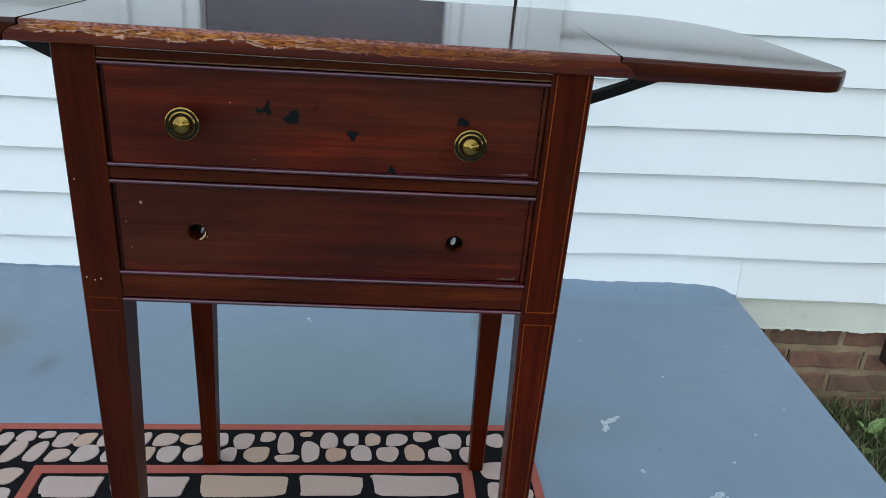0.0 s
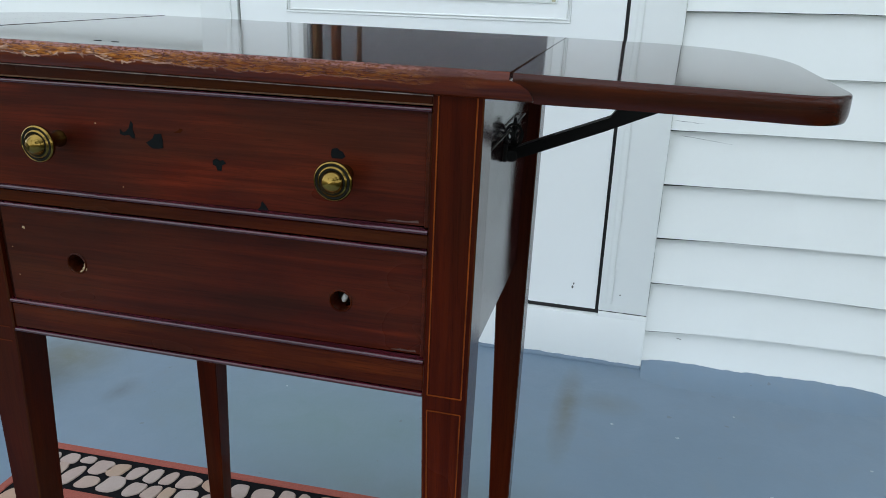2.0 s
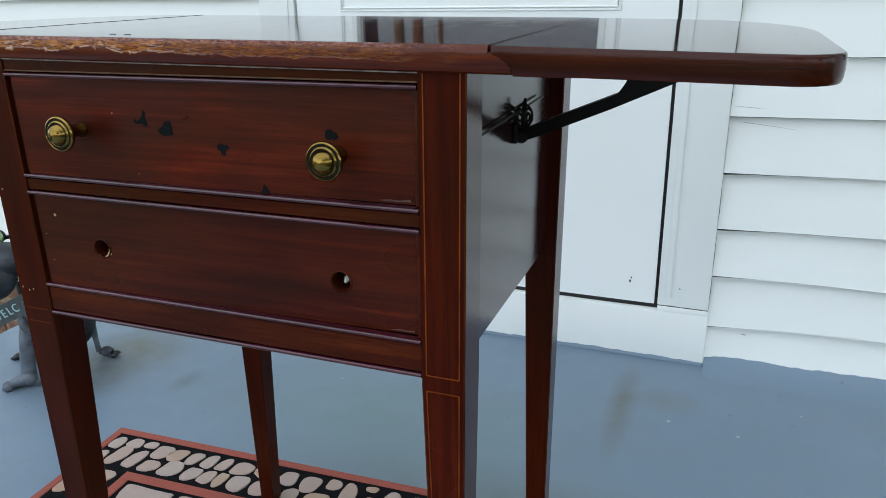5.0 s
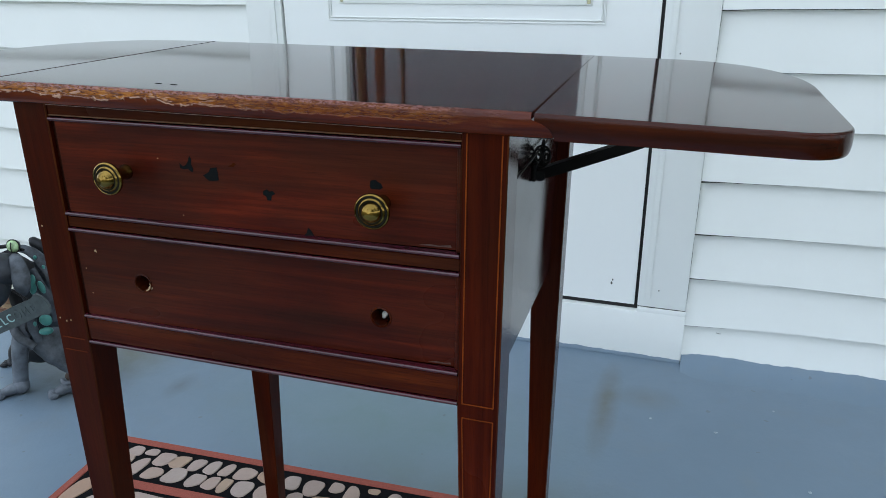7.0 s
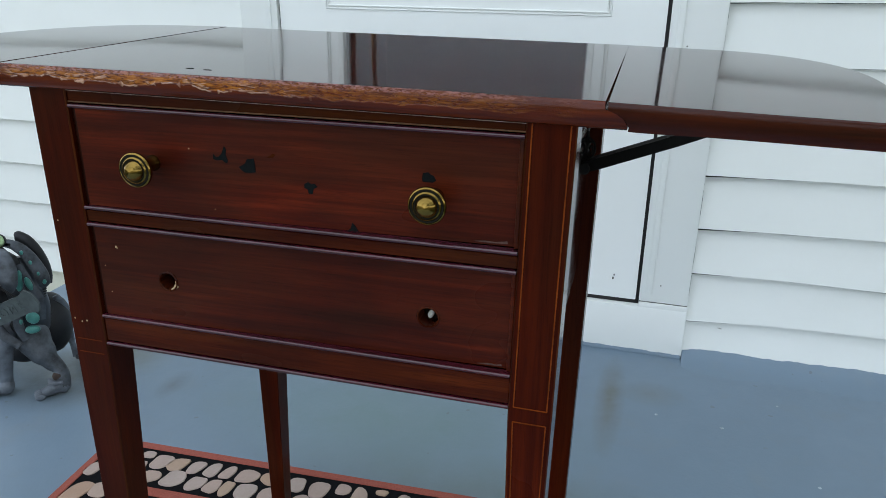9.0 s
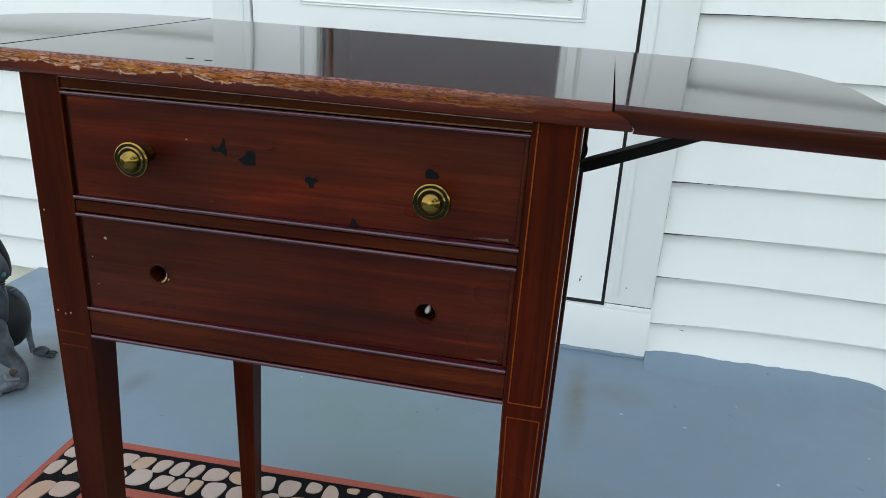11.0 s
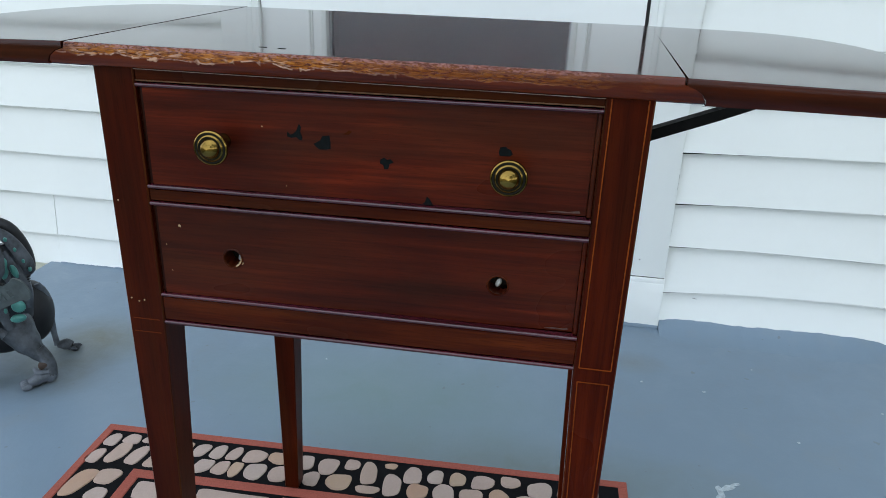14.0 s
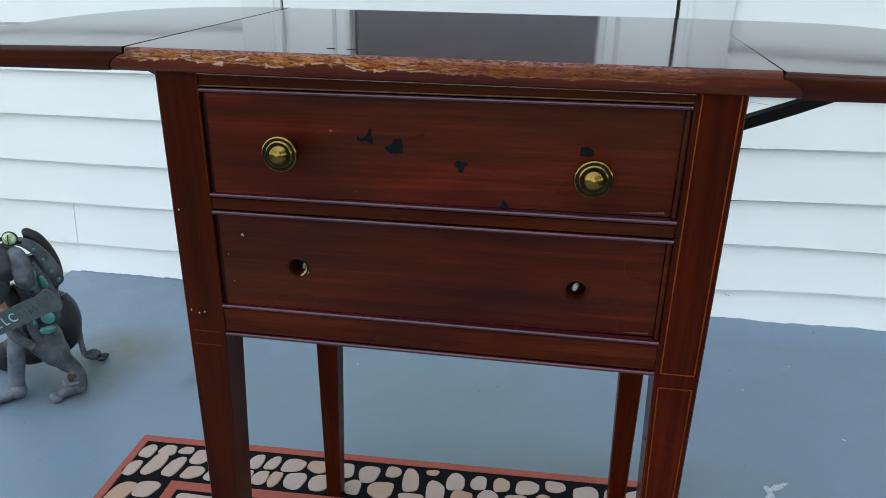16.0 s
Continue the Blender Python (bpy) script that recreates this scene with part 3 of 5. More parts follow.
def climb(x, z):
    """The courses on the far side of the door climb slightly."""
    if x < 0.3846 or z < 0.0:
        return 0.0
    if z in SAG:
        return float(np.interp(x, SAG_X, SAG[z]))
    return 0.015 * max(0.0, min(x, 2.0) - 0.3856)


def clapboard(x0, x1, z0, z1, seed, floor_cut=None):
    bm = bmesh.new()
    n = max(2, int((x1 - x0) / 0.025)) if z0 < 1.0 else 4
    rings = []
    for k in range(n + 1):
        x = x0 + (x1 - x0) * k / n
        w = (0.0012 if x0 > 0 else 0.0022) * noise.noise((x * 3.1, seed * 7.7, 0.3)) + 0.0009 * noise.noise((x * 17, seed * 3.3, 5))
        lo = z0 + w + climb(x, z0)
        if floor_cut is not None:
            lo = 0.0015
        rings.append([(x, WALL - 0.0085 + 0.0006 * noise.noise((x * 5, seed, 1)), lo), (x, WALL + 0.006, z1 + 0.010 + climb(x, z1)), (x, WALL + 0.0155, z1 + 0.010 + climb(x, z1)), (x, WALL + 0.0155, lo)])
    loft(bm, rings)
    board = part("clapboard", bm, white_paint, wall_north)
    if n > 4 and floor_cut is None:
        # hairline dirty crack where this board meets the one below, lap shade painted in
        bm = bmesh.new()
        strip = []
        for k in range(2 * n + 1):
            x = x0 + (x1 - x0) * k / (2 * n)
            lo = climb(x, z0) + z0 + (0.0012 if x0 > 0 else 0.0022) * noise.noise((x * 3.1, seed * 7.7, 0.3)) + 0.0009 * noise.noise((x * 17, seed * 3.3, 5))
            near = 0.5 + 1.3 * math.exp(-(x - 0.3846) / 0.06) if x0 > 0 else 0.55
            d = near * max(0.0004, 0.0017 + 0.0015 * noise.noise((x * 6.5, seed, 4.4)) + 0.0007 * noise.noise((x * 60, seed, 1)))
            strip.append([(x, WALL - 0.0071, lo + 0.0002), (x, WALL - 0.0071, lo - d), (x, WALL - 0.004, lo - d), (x, WALL - 0.004, lo + 0.0002)])
        loft(bm, strip)
        part("crack", bm, crack_mat if x0 > 0 else crack_soft, wall_north)
    return board


for k, (z0, z1) in enumerate(zip(LINES, LINES[1:])):
    first = k == 0
    if first:
        clapboard(0.3846, 0.9126, z0, z1, 1.5, 0.0)
        clapboard(0.9136, 4.4, z0, z1, 2.5)
        clapboard(-1.1688, -0.6342, z0, z1, 3.5, 0.0)
        clapboard(-4.4, -1.1697, z0, z1, 4.5)
    else:
        clapboard(0.3846, 4.4, z0, z1, k * 2.0)
        if k == 1:
            clapboard(-1.1602, -0.6342, z0, z1, 6.5)
            clapboard(-4.4, -1.1620, z0, z1, 7.5)
        else:
            clapboard(-4.4, -0.6342, z0, z1, k * 2.0 + 1)
# splits in the old paint of the boards beside the casing
for k, (x0, x1, z0, z1) in enumerate(((0.388, 0.446, 0.546, 0.543), (0.390, 0.562, 0.517, 0.499), (0.3865, 0.408, 0.331, 0.3305), (0.391, 0.404, 0.379, 0.3775), (0.452, 0.462, 0.083, 0.081), (0.545, 0.575, 0.383, 0.380), (0.60, 0.66, 0.505, 0.503))):
    bm, rows = bmesh.new(), []
    for i in range(25):
        f = i / 24
        x, z = x0 + (x1 - x0) * f, z0 + (z1 - z0) * f + 0.0012 * noise.noise((f * 6, k, 3))
        w = max(0.0001, 0.0006 + 0.0012 * noise.noise((f * 9, k, 7))) * math.sin(math.pi * min(1, 0.12 + f * 0.88))
        y = WALL - 0.0090 + 0.0145 * min(1.0, max(0.0, (z - max(q for q in LINES if q < z)) / 0.115))
        rows.append([(x, y, z - w / 2), (x, y, z + w / 2), (x, y + 0.002, z + w / 2), (x, y + 0.002, z - w / 2)])
    loft(bm, rows)
    part("paint_crack", bm, seam_mat, wall_north, "hairline split in the paint")
# floor paint lapped up the foot of the wall and of the sill, with a ragged upper edge
bm = bmesh.new()
for x0, x1, y, top, seed in ((0.3862, 0.9118, WALL - 0.0095, 0.0085, 1.5), (-1.168, -0.6349, WALL - 0.0095, 0.003, 3.5), (-0.6245, 0.3846, 1.0100, 0.0085, 7.1)):
    rows, n = [], int((x1 - x0) / 0.006)
    for k in range(n + 1):
        x = x0 + (x1 - x0) * k / n
        z = top + 0.0028 * noise.noise((x * 9, 2.2, seed)) + 0.0022 * noise.noise((x * 41, 8.2, seed)) + 0.0012 * noise.noise((x * 130, 4.2, seed))
        if seed == 1.5:
            z += float(np.interp(x, (0.386, 0.42, 0.5, 0.8, 0.86, 0.9118), (0.008, 0.0155, 0.0170, 0.0180, 0.0125, -0.008)))
        z = max(0.0012, z)
        if seed == 1.5:
            # the paint fills a soft cove between floor and wall
            reach, back = 3.4 * z, y + 0.15 * z
            rows.append([(x, back - reach * (1 - a) ** 1.1, -0.0006 + (z + 0.0006) * a ** 2.1) for a in (i / 8 for i in range(9))] + [(x, back + 0.006, z), (x, back + 0.006, 0.0002)])
        else:
            rows.append([(x, y, 0.0002), (x, y, z - 0.0008), (x, y + 0.0008, z), (x, y + 0.006, z), (x, y + 0.006, 0.0002)])
    loft(bm, rows)
tagged(part("paint_lap", bm, porch_paint, smooth=50), "blue-grey floor paint lapped up the wall", "paint", kind="structure")
# skirt board under the siding on both sides of the porch
bm = bmesh.new()
for x0, x1 in ((0.9125, 4.4), (-4.4, -1.2055)):
    box(bm, x0, x1, WALL + 0.006, WALL + 0.016, -0.098, -0.002, 0.001)
tagged(part("skirt_board", bm, sill_paint), "yellowed white skirt board under the siding", "skirt board", kind="structure")
bm = bmesh.new()
for x0, x1, seed in ((0.915, 1.36, 1.0), (-1.9, -1.21, 2.0)):
    rows, n = [], int((x1 - x0) / 0.004)
    for k in range(n + 1):
        x = x0 + (x1 - x0) * k / n
        h = max(0.0004, 0.0030 + 0.0060 * noise.noise((x * 16, 3.1, seed)) + 0.0040 * noise.noise((x * 70, 5.1, seed)))
        out = 0.0008 + 0.0030 * max(0.0, noise.noise((x * 40, 9.1, seed)))
        rows.append([(x, WALL + 0.0060 - out, -0.0975 - h), (x, WALL + 0.0058, -0.0955), (x, WALL + 0.0150, -0.0955), (x, WALL + 0.0068, -0.0975 - h)])
    loft(bm, rows)
tagged(part("peeling_paint", bm, sill_paint), "peeling paint hanging below the skirt board", "paint", kind="stuff")
# cracked caulk along casing and board joints
bm = bmesh.new()
for a, b, along in ((0.2835, 0.384, True), (0.130, 1.15, False)):
    rows = []
    for k in range(81 if along else 400):
        u = a + (b - a) * k / (80 if along else 399)
        w = max(0.00005, (0.0001 if along else 0.0005) + 0.0020 * noise.noise((u * (60 if along else 23), 4.4, a)) + 0.0008 * noise.noise((u * 190, 1.4, a)))
        if along:
            rows.append([(u, 1.0136, 0.1263 - w), (u, 1.0136, 0.1263 + w), (u, 1.016, 0.1263 + w), (u, 1.016, 0.1263 - w)])
        else:
            rows.append([(0.3844 - 0.7 * w, 1.0225, u), (0.3844 + 0.7 * w, 1.0225, u), (0.3844 + 0.7 * w, 1.026, u), (0.3844 - 0.7 * w, 1.026, u)])
    loft(bm, rows)
box(bm, 0.9122, 0.9143, 1.0390, 1.044, 0.0, 0.084)
box(bm, -1.1702, -1.1683, 1.0390, 1.044, 0.0, 0.082)
box(bm, -1.1622, -1.1603, 1.0390, 1.044, 0.083, 0.195)
tagged(part("seam", bm, seam_mat), "dark open joints between boards", "board joint", kind="stuff")

# brick foundation
foundation = thing("foundation", "old red brick foundation with sandy mortar", "brick foundation", kind="structure")
bm = bmesh.new()
for x0, x1 in ((0.90, 4.4), (-4.4, -1.19)):
    box(bm, x0, x1, WALL + 0.0285, WALL + 0.15, -0.42, -0.0985)
part("mortar_bed", bm, mortar, foundation)
brick_meshes = []
for k in range(6):
    bm = bmesh.new()
    box(bm, -0.099, 0.099, -0.005, 0.06, -0.0260, 0.0260, 0.005, 2)
    bmesh.ops.subdivide_edges(bm, edges=[e for e in bm.edges if e.calc_length() > 0.1], cuts=5, use_grid_fill=True)
    for v in bm.verts:
        v.co += 0.0062 * Vector((noise.noise(v.co * 40 + Vector((k, 0, 0))), noise.noise(v.co * 30 + Vector((0, k, 9))), noise.noise(v.co * 45 + Vector((5, 0, k)))))
    me = bpy.data.meshes.new("brick")
    bm.to_mesh(me)
    bm.free()
    me.materials.append(brick_mat)
    brick_meshes.append(me)
rng = random.Random(4)
for row in range(5):
    z = (-0.126 if row == 0 else -0.1315) - 0.0700 * row
    for side, x0, count in ((1, 0.899, 10), (-1, -1.27, 7)):
        for k in range(count):
            b = new("brick", brick_meshes[rng.randrange(6)])
            b.parent = foundation
            b.matrix_local = pose(x0 + side * 0.211 * k + (0.105 if row % 2 else 0.03) + rng.uniform(-0.006, 0.006), WALL + 0.030 + rng.uniform(-0.003, 0.002), z + rng.uniform(-0.003, 0.003), 0, rng.uniform(-1.1, 1.1), 0) @ Matrix.Diagonal((rng.uniform(0.93, 1.03), 1, rng.uniform(0.9, 1.08) * (1.22 if row == 0 else 1.0), 1))

# open head joints where the mortar has fallen out
bm = bmesh.new()
for row in range(4):
    for k in range(9):
        x = 0.899 + 0.211 * k + (0.105 if row % 2 else 0.03) + 0.1055 + rng.uniform(-0.004, 0.004)
        if rng.random() < 0.6:
            z, lean = -0.1315 - 0.0700 * row, rng.uniform(-0.005, 0.005)
            w = rng.uniform(0.0016, 0.0034)
            loft(bm, [[(x - lean - w / 2 + 0.002 * noise.noise((x * 9, t * 3, row)), WALL + 0.0268, z + 0.056 * (t - 0.5)), (x - lean + w / 2 + 0.002 * noise.noise((x * 5, t * 4, row)), WALL + 0.0268, z + 0.056 * (t - 0.5)), (x + w / 2, WALL + 0.031, z + 0.056 * (t - 0.5)), (x - w / 2, WALL + 0.031, z + 0.056 * (t - 0.5))] for t in (i / 5 for i in range(6))])
part("open_joint", bm, joint_mat, foundation, "dark open joints between the bricks")
# house paint slopped over the top course of bricks
for side, x_from, count in ((1, 0.95, 9), (-1, -1.9, 5)):
    for k in range(count):
        x, w, h = x_from + 0.105 * k + rng.uniform(-0.02, 0.02), rng.uniform(0.06, 0.15), rng.uniform(0.010, 0.030)
        bm = bmesh.new()
        low = [(x + w * (i / 24 - 0.5), -0.0985 - h * math.sin(math.pi * i / 24) ** 0.6 * (0.55 + 0.6 * noise.noise((i * 0.35, k, 2.0)) + rng.uniform(-0.12, 0.12))) for i in range(25)]
        ring = [(px, pz) for px, pz in low] + [(x + w / 2, -0.0975), (x - w / 2, -0.0975)]
        loft(bm, [[(px, WALL + d, pz) for px, pz in ring] for d in (0.0205, 0.0275)])
        part("paint_drip", bm, sill_paint, foundation, "white paint slopped on the bricks")

# vent cover and window shutter at the far end of the wall
vent = thing("foundation_vent", "white metal vent cover on the brick foundation", "vent cover")
bm = bmesh.new()
loft(bm, [[(x, 1.055, -0.100), (x, 1.033, -0.100), (x, 1.026, -0.088), (x, 1.012, -0.190), (x, 1.020, -0.196), (x, 1.055, -0.196)] for x in (1.370, 1.75)])
part("cover", bm, white_trim, vent)
# thin flange, much darker than the white cover
bm = bmesh.new()
box(bm, 1.3675, 1.3698, 1.022, 1.056, -0.194, -0.1005)
part("side_flange", bm, joint_mat, vent, "dark brown side flange")
shutter = thing("window_shutter", "dark navy louvred window shutter on the siding", "shutter")
bm = bmesh.new()
for x0, x1, z0, z1 in ((1.150, 1.200, 0.70, 1.95), (1.460, 1.510, 0.70, 1.95), (1.200, 1.460, 0.70, 0.78), (1.200, 1.460, 1.88, 1.95)):
    box(bm, x0, x1, 0.990, 1.0215, z0, z1, 0.002)
part("stile", bm, shutter_mat, shutter)
for k in range(24):
    bm = bmesh.new()
    box(bm, 1.200, 1.460, -0.014, 0.014, -0.003, 0.003, m=pose(0, 1.004, 0.80 + 0.045 * k, -40))
    part("slat", bm, shutter_mat, shutter)


# ---- door mat under the table ----
MAT = pose(-0.612, 0.406, 0.0, 0, 0, math.degrees(math.atan2(0.043, 0.914)))
MW, MD = 0.912, 0.600
mat = thing("door_mat", "black pile door mat printed with pale pebbles and red borders", "door mat", MAT)
bm = bmesh.new()
box(bm, 0.002, MW - 0.002, -MD + 0.002, -0.002, 0.0, 0.005, 0.001)
part("base", bm, mat_black, mat)


def frame_strip(x0, x1, y0, y1, w, z0, z1):
    bm = bmesh.new()
    box(bm, x0, x1, y1 - w, y1, z0, z1, 0.0012)
    box(bm, x0, x1, y0, y0 + w, z0, z1, 0.0012)
    box(bm, x0, x0 + w, y0 + w, y1 - w, z0, z1, 0.0012)
    box(bm, x1 - w, x1, y0 + w, y1 - w, z0, z1, 0.0012)
    return bm


part("outer_border", frame_strip(0, MW, -MD, 0, 0.0145, 0.0005, 0.0068), mat_red, mat, "faded red border")
part("inner_border", frame_strip(0.104, 0.802, -MD + 0.106, -0.106, 0.0185, 0.004, 0.0070), mat_red, mat, "faded red border")
rng = random.Random(11)


def pebble(u, v, w, h, lean=0.0, squareness=2.6, tan=False):
    pts, n = [], 20
    ph, ph2, ph3 = rng.uniform(0, 6.28), rng.uniform(0, 6.28), rng.uniform(0, 6.28)
    for k in range(n):
        a = math.tau * k / n
        c, s = math.cos(a), math.sin(a)
        r = 0.94 + 0.055 * math.sin(2 * a + ph) + 0.060 * math.sin(3 * a + ph2) + 0.025 * math.sin(5 * a + ph3)
        x = w / 2 * math.copysign(abs(c) ** (2 / squareness), c) * r
        y = h / 2 * math.copysign(abs(s) ** (2 / squareness), s) * r
        pts.append((x + lean * y, y))
    bm = slab(bmesh.new(), pts, 0.0, 0.0022, 0.0010)
    ob = part("pebble", bm, pebble_tan if tan else pebble_mat, mat, smooth=50)
    ob.location = (u, -v, 0.0046)


# (place along the mat, width and depth in millimetres) of the two rows on its far side
UP = [(29, 27, 36), (62, 32, 29), (94, 26, 21), (127, 40, 38), (158, 34, 38), (193, 27, 37), (224, 28, 37), (253, 24, 36), (289, 39, 37), (331, 37, 32), (378, 34, 37), (419, 36, 43), (458, 26, 29), (490, 31, 55), (523, 23, 14), (563, 33, 42), (601, 27, 36), (637, 28, 35), (678, 38, 36), (723, 37, 26), (772, 41, 44), (812, 26, 36), (850, 34, 38)]
LO = [(57, 32, 55), (92, 30, 50), (129, 37, 33), (171, 43, 42), (213, 32, 38), (244, 27, 38), (269, 22, 40), (303, 39, 41), (346, 38, 44), (400, 28, 38), (446, 45, 39), (496, 41, 19), (533, 34, 52), (576, 35, 38), (619, 35, 44), (663, 38, 41), (708, 34, 46), (751, 40, 38), (800, 32, 40)]
for u, w, h in UP:
    pebble(u / 1000, 0.0235 + h / 2000 if h > 30 else 0.019 + h / 2000 + 0.001, w / 1000, h / 1000, 0.16 if u < 300 else rng.uniform(-0.12, 0.15), tan=u in (158, 331, 523, 637))
for u, w, h in LO:
    pebble(u / 1000, 0.0985 - h / 2000, w / 1000, h / 1000, 0.14 if u < 360 else rng.uniform(-0.12, 0.15), tan=u in (269, 446, 576, 708))
# both short sides, from the far end on
for u, v, w, h, tan in ((0.0235, 0.086, 0.028, 0.038, False), (0.034, 0.150, 0.036, 0.072, True), (0.072, 0.130, 0.044, 0.038, False), (0.077, 0.172, 0.038, 0.030, False), (0.845, 0.119, 0.060, 0.046, False)):
    pebble(u, v, w, h, 0.18, tan=tan)
for k in range(8):
    for u, dv in ((0.030, 0.013), (0.072, 0.0)):
        pebble(u, 0.212 + 0.0455 * k + dv + rng.uniform(-0.003, 0.003), rng.uniform(0.032, 0.038), rng.uniform(0.034, 0.040), 0.3)
for k in range(9):
    for u, dv in ((0.838, 0.0), (0.880, 0.012)):
        pebble(u, 0.166 + 0.0455 * k + dv + rng.uniform(-0.003, 0.003), rng.uniform(0.032, 0.038), rng.uniform(0.034, 0.040), 0.1)
pebble(0.886, 0.080, 0.030, 0.050, 0.1, tan=True)
for k in range(18):
    for v in (0.525, 0.566):
        pebble(0.118 + 0.0405 * k + rng.uniform(-0.004, 0.004) if v < 0.55 else 0.03 + 0.049 * k, v, rng.uniform(0.032, 0.037), 0.034, rng.uniform(-0.2, 0.3))
for row in range(6):
    u = 0.128
    v = 0.154 + 0.0565 * row
    widths = [(0.096, 0.121, 0.149, 0.104, 0.147), (0.15, 0.10, 0.13, 0.14, 0.10), (0.11, 0.15, 0.12, 0.10, 0.14)][row % 3]
    for k, w in enumerate(widths):
        pebble(u + w / 2, v, w * 0.99, 0.0475, 0.05, 7.0, tan=(row + k) % 5 == 2)
        u += w + 0.0085

# paint spots spilled on the slab
rng = random.Random(21)
bm = bmesh.new()
for x, y, r in ((0.351, 0.761, 0.0035), (0.471, 0.751, 0.003), (0.405, 1.0, 0.005), (0.62, 0.62, 0.003), (0.74, 0.44, 0.0025), (0.83, 0.52, 0.002), (-0.13, 0.80, 0.0045), (-0.125, 0.79, 0.003), (0.50, 0.33, 0.005), (0.43, 0.26, 0.0035), (0.46, 0.24, 0.0035), (0.67, 0.36, 0.0028), (0.58, 0.86, 0.002), (-0.3, 0.7, 0.002), (0.8, 0.75, 0.0025)):
    x, y = x - 0.012, y + 0.012
    pts = [(x + r * rng.uniform(0.6, 1.3) * math.cos(a), y + r * rng.uniform(0.6, 1.3) * math.sin(a)) for a in (math.tau * k / 9 for k in range(9))]
    slab(bm, pts, 0.0003, 0.0010)
for x, y, a, b, turn in ((0.462, 0.452, 0.006, 0.016, 0.3), (0.476, 0.465, 0.013, 0.006, 0.5), (0.489, 0.475, 0.009, 0.0035, 0.4), (0.458, 0.437, 0.005, 0.006, 0), (0.612, 0.275, 0.012, 0.006, 0.6), (0.625, 0.262, 0.007, 0.012, 0.2), (0.600, 0.268, 0.008, 0.004, 0)):
    x, y = x - 0.012, y + 0.014
    pts = []
    for k in range(12):
        t = math.tau * k / 12
        u, v = a * math.cos(t) * rng.uniform(0.75, 1.2), b * math.sin(t) * rng.uniform(0.75, 1.2)
        pts.append((x + u * math.cos(turn) - v * math.sin(turn), y + u * math.sin(turn) + v * math.cos(turn)))
    slab(bm, pts, 0.0003, 0.0011)
tagged(part("paint_spots", bm, spot_paint), "small splashes of dried white paint on the porch slab", "paint spots", kind="stuff")


# ---- drop-leaf work table ----
table = thing("work_table", "dark red mahogany drop-leaf work table with two drawers, worn varnish", "table", pose(0, 0, 0.0022, 0, 0, 0.65))
# the case has racked a little to one side; the drawers sit slightly askew
RACK = Matrix(((1, 0, 0.016, -0.01152), (0, 1, 0, 0), (0, 0, 1, 0), (0, 0, 0, 1)))
CASE = RACK @ pose(0, -0.0115, 0)
ASKEW = RACK @ pose(0, -0.0115, 0, 0, 0, 0.9)
TZ = 0.740


def cased(bm, m=None):
    bmesh.ops.transform(bm, matrix=m or CASE, verts=bm.verts)
    return bm


# fixed top: the long edges carry the rounded half of the rule joint
LEVELS = [(0.7400, 0.2441, 0.0030), (0.7398, 0.2441, 0.0019), (0.7393, 0.2441, 0.0009), (0.7383, 0.2441, 0.0002), (0.7352, 0.2441, -0.0004), (0.7346, 0.2458, -0.0004), (0.7325, 0.2516, -0.0004), (0.7290, 0.2567, -0.0001), (0.7250, 0.2593, 0.0010), (0.7225, 0.2597, 0.0026), (0.7212, 0.2593, 0.0045)]
FRONT, BACK, FALL, LEAN = -0.0205, 0.3340, 0.0040, 0.0085


def eased(a, b, v):
    t = min(1.0, max(0.0, (v - a) / (b - a)))
    return t * t * (3 - 2 * t)


def leaned(bm):
    """The top lies a little lower at its right-hand end."""
    for v in bm.verts:
        v.co.z += 0.0008 - LEAN * v.co.x
    return bm


def level(z):
    for (za, ha, ia), (zb, hb, ib) in zip(LEVELS, LEVELS[1:]):
        if z >= zb - 1e-9:
            t = (za - z) / (za - zb)
            return ha + (hb - ha) * t, ia + (ib - ia) * t
    return LEVELS[-1][1:]


bm = bmesh.new()
rings, heights = [], sorted({round(0.7212 + 0.0173 * k / 30, 6) for k in range(13)} | {v[0] for v in LEVELS})
N_EDGE = 160
for z in heights:
    hx, inset = level(z)
    row = []
    for k in range(N_EDGE + 1):
        x = -hx + 2 * hx * k / N_EDGE
        rough = 0.0004 * noise.noise((x * 22, z * 160, 3)) + 0.0002 * noise.noise((x * 70, z * 300, 7))
        row.append((x, FRONT + inset + (rough if z < 0.7396 else 0), z))
    row += [(hx, BACK - inset, z - FALL * BACK), (-hx, BACK - inset, z - FALL * BACK)]
    rings.append(row)
for f in loft(bm, rings):
    f.material_index = 1 if len(f.verts) == 4 else 0
tabletop = part("tabletop", leaned(bm), (mahogany_top, edge_worn), table, "glossy dark mahogany top with a flaking front edge", 50)


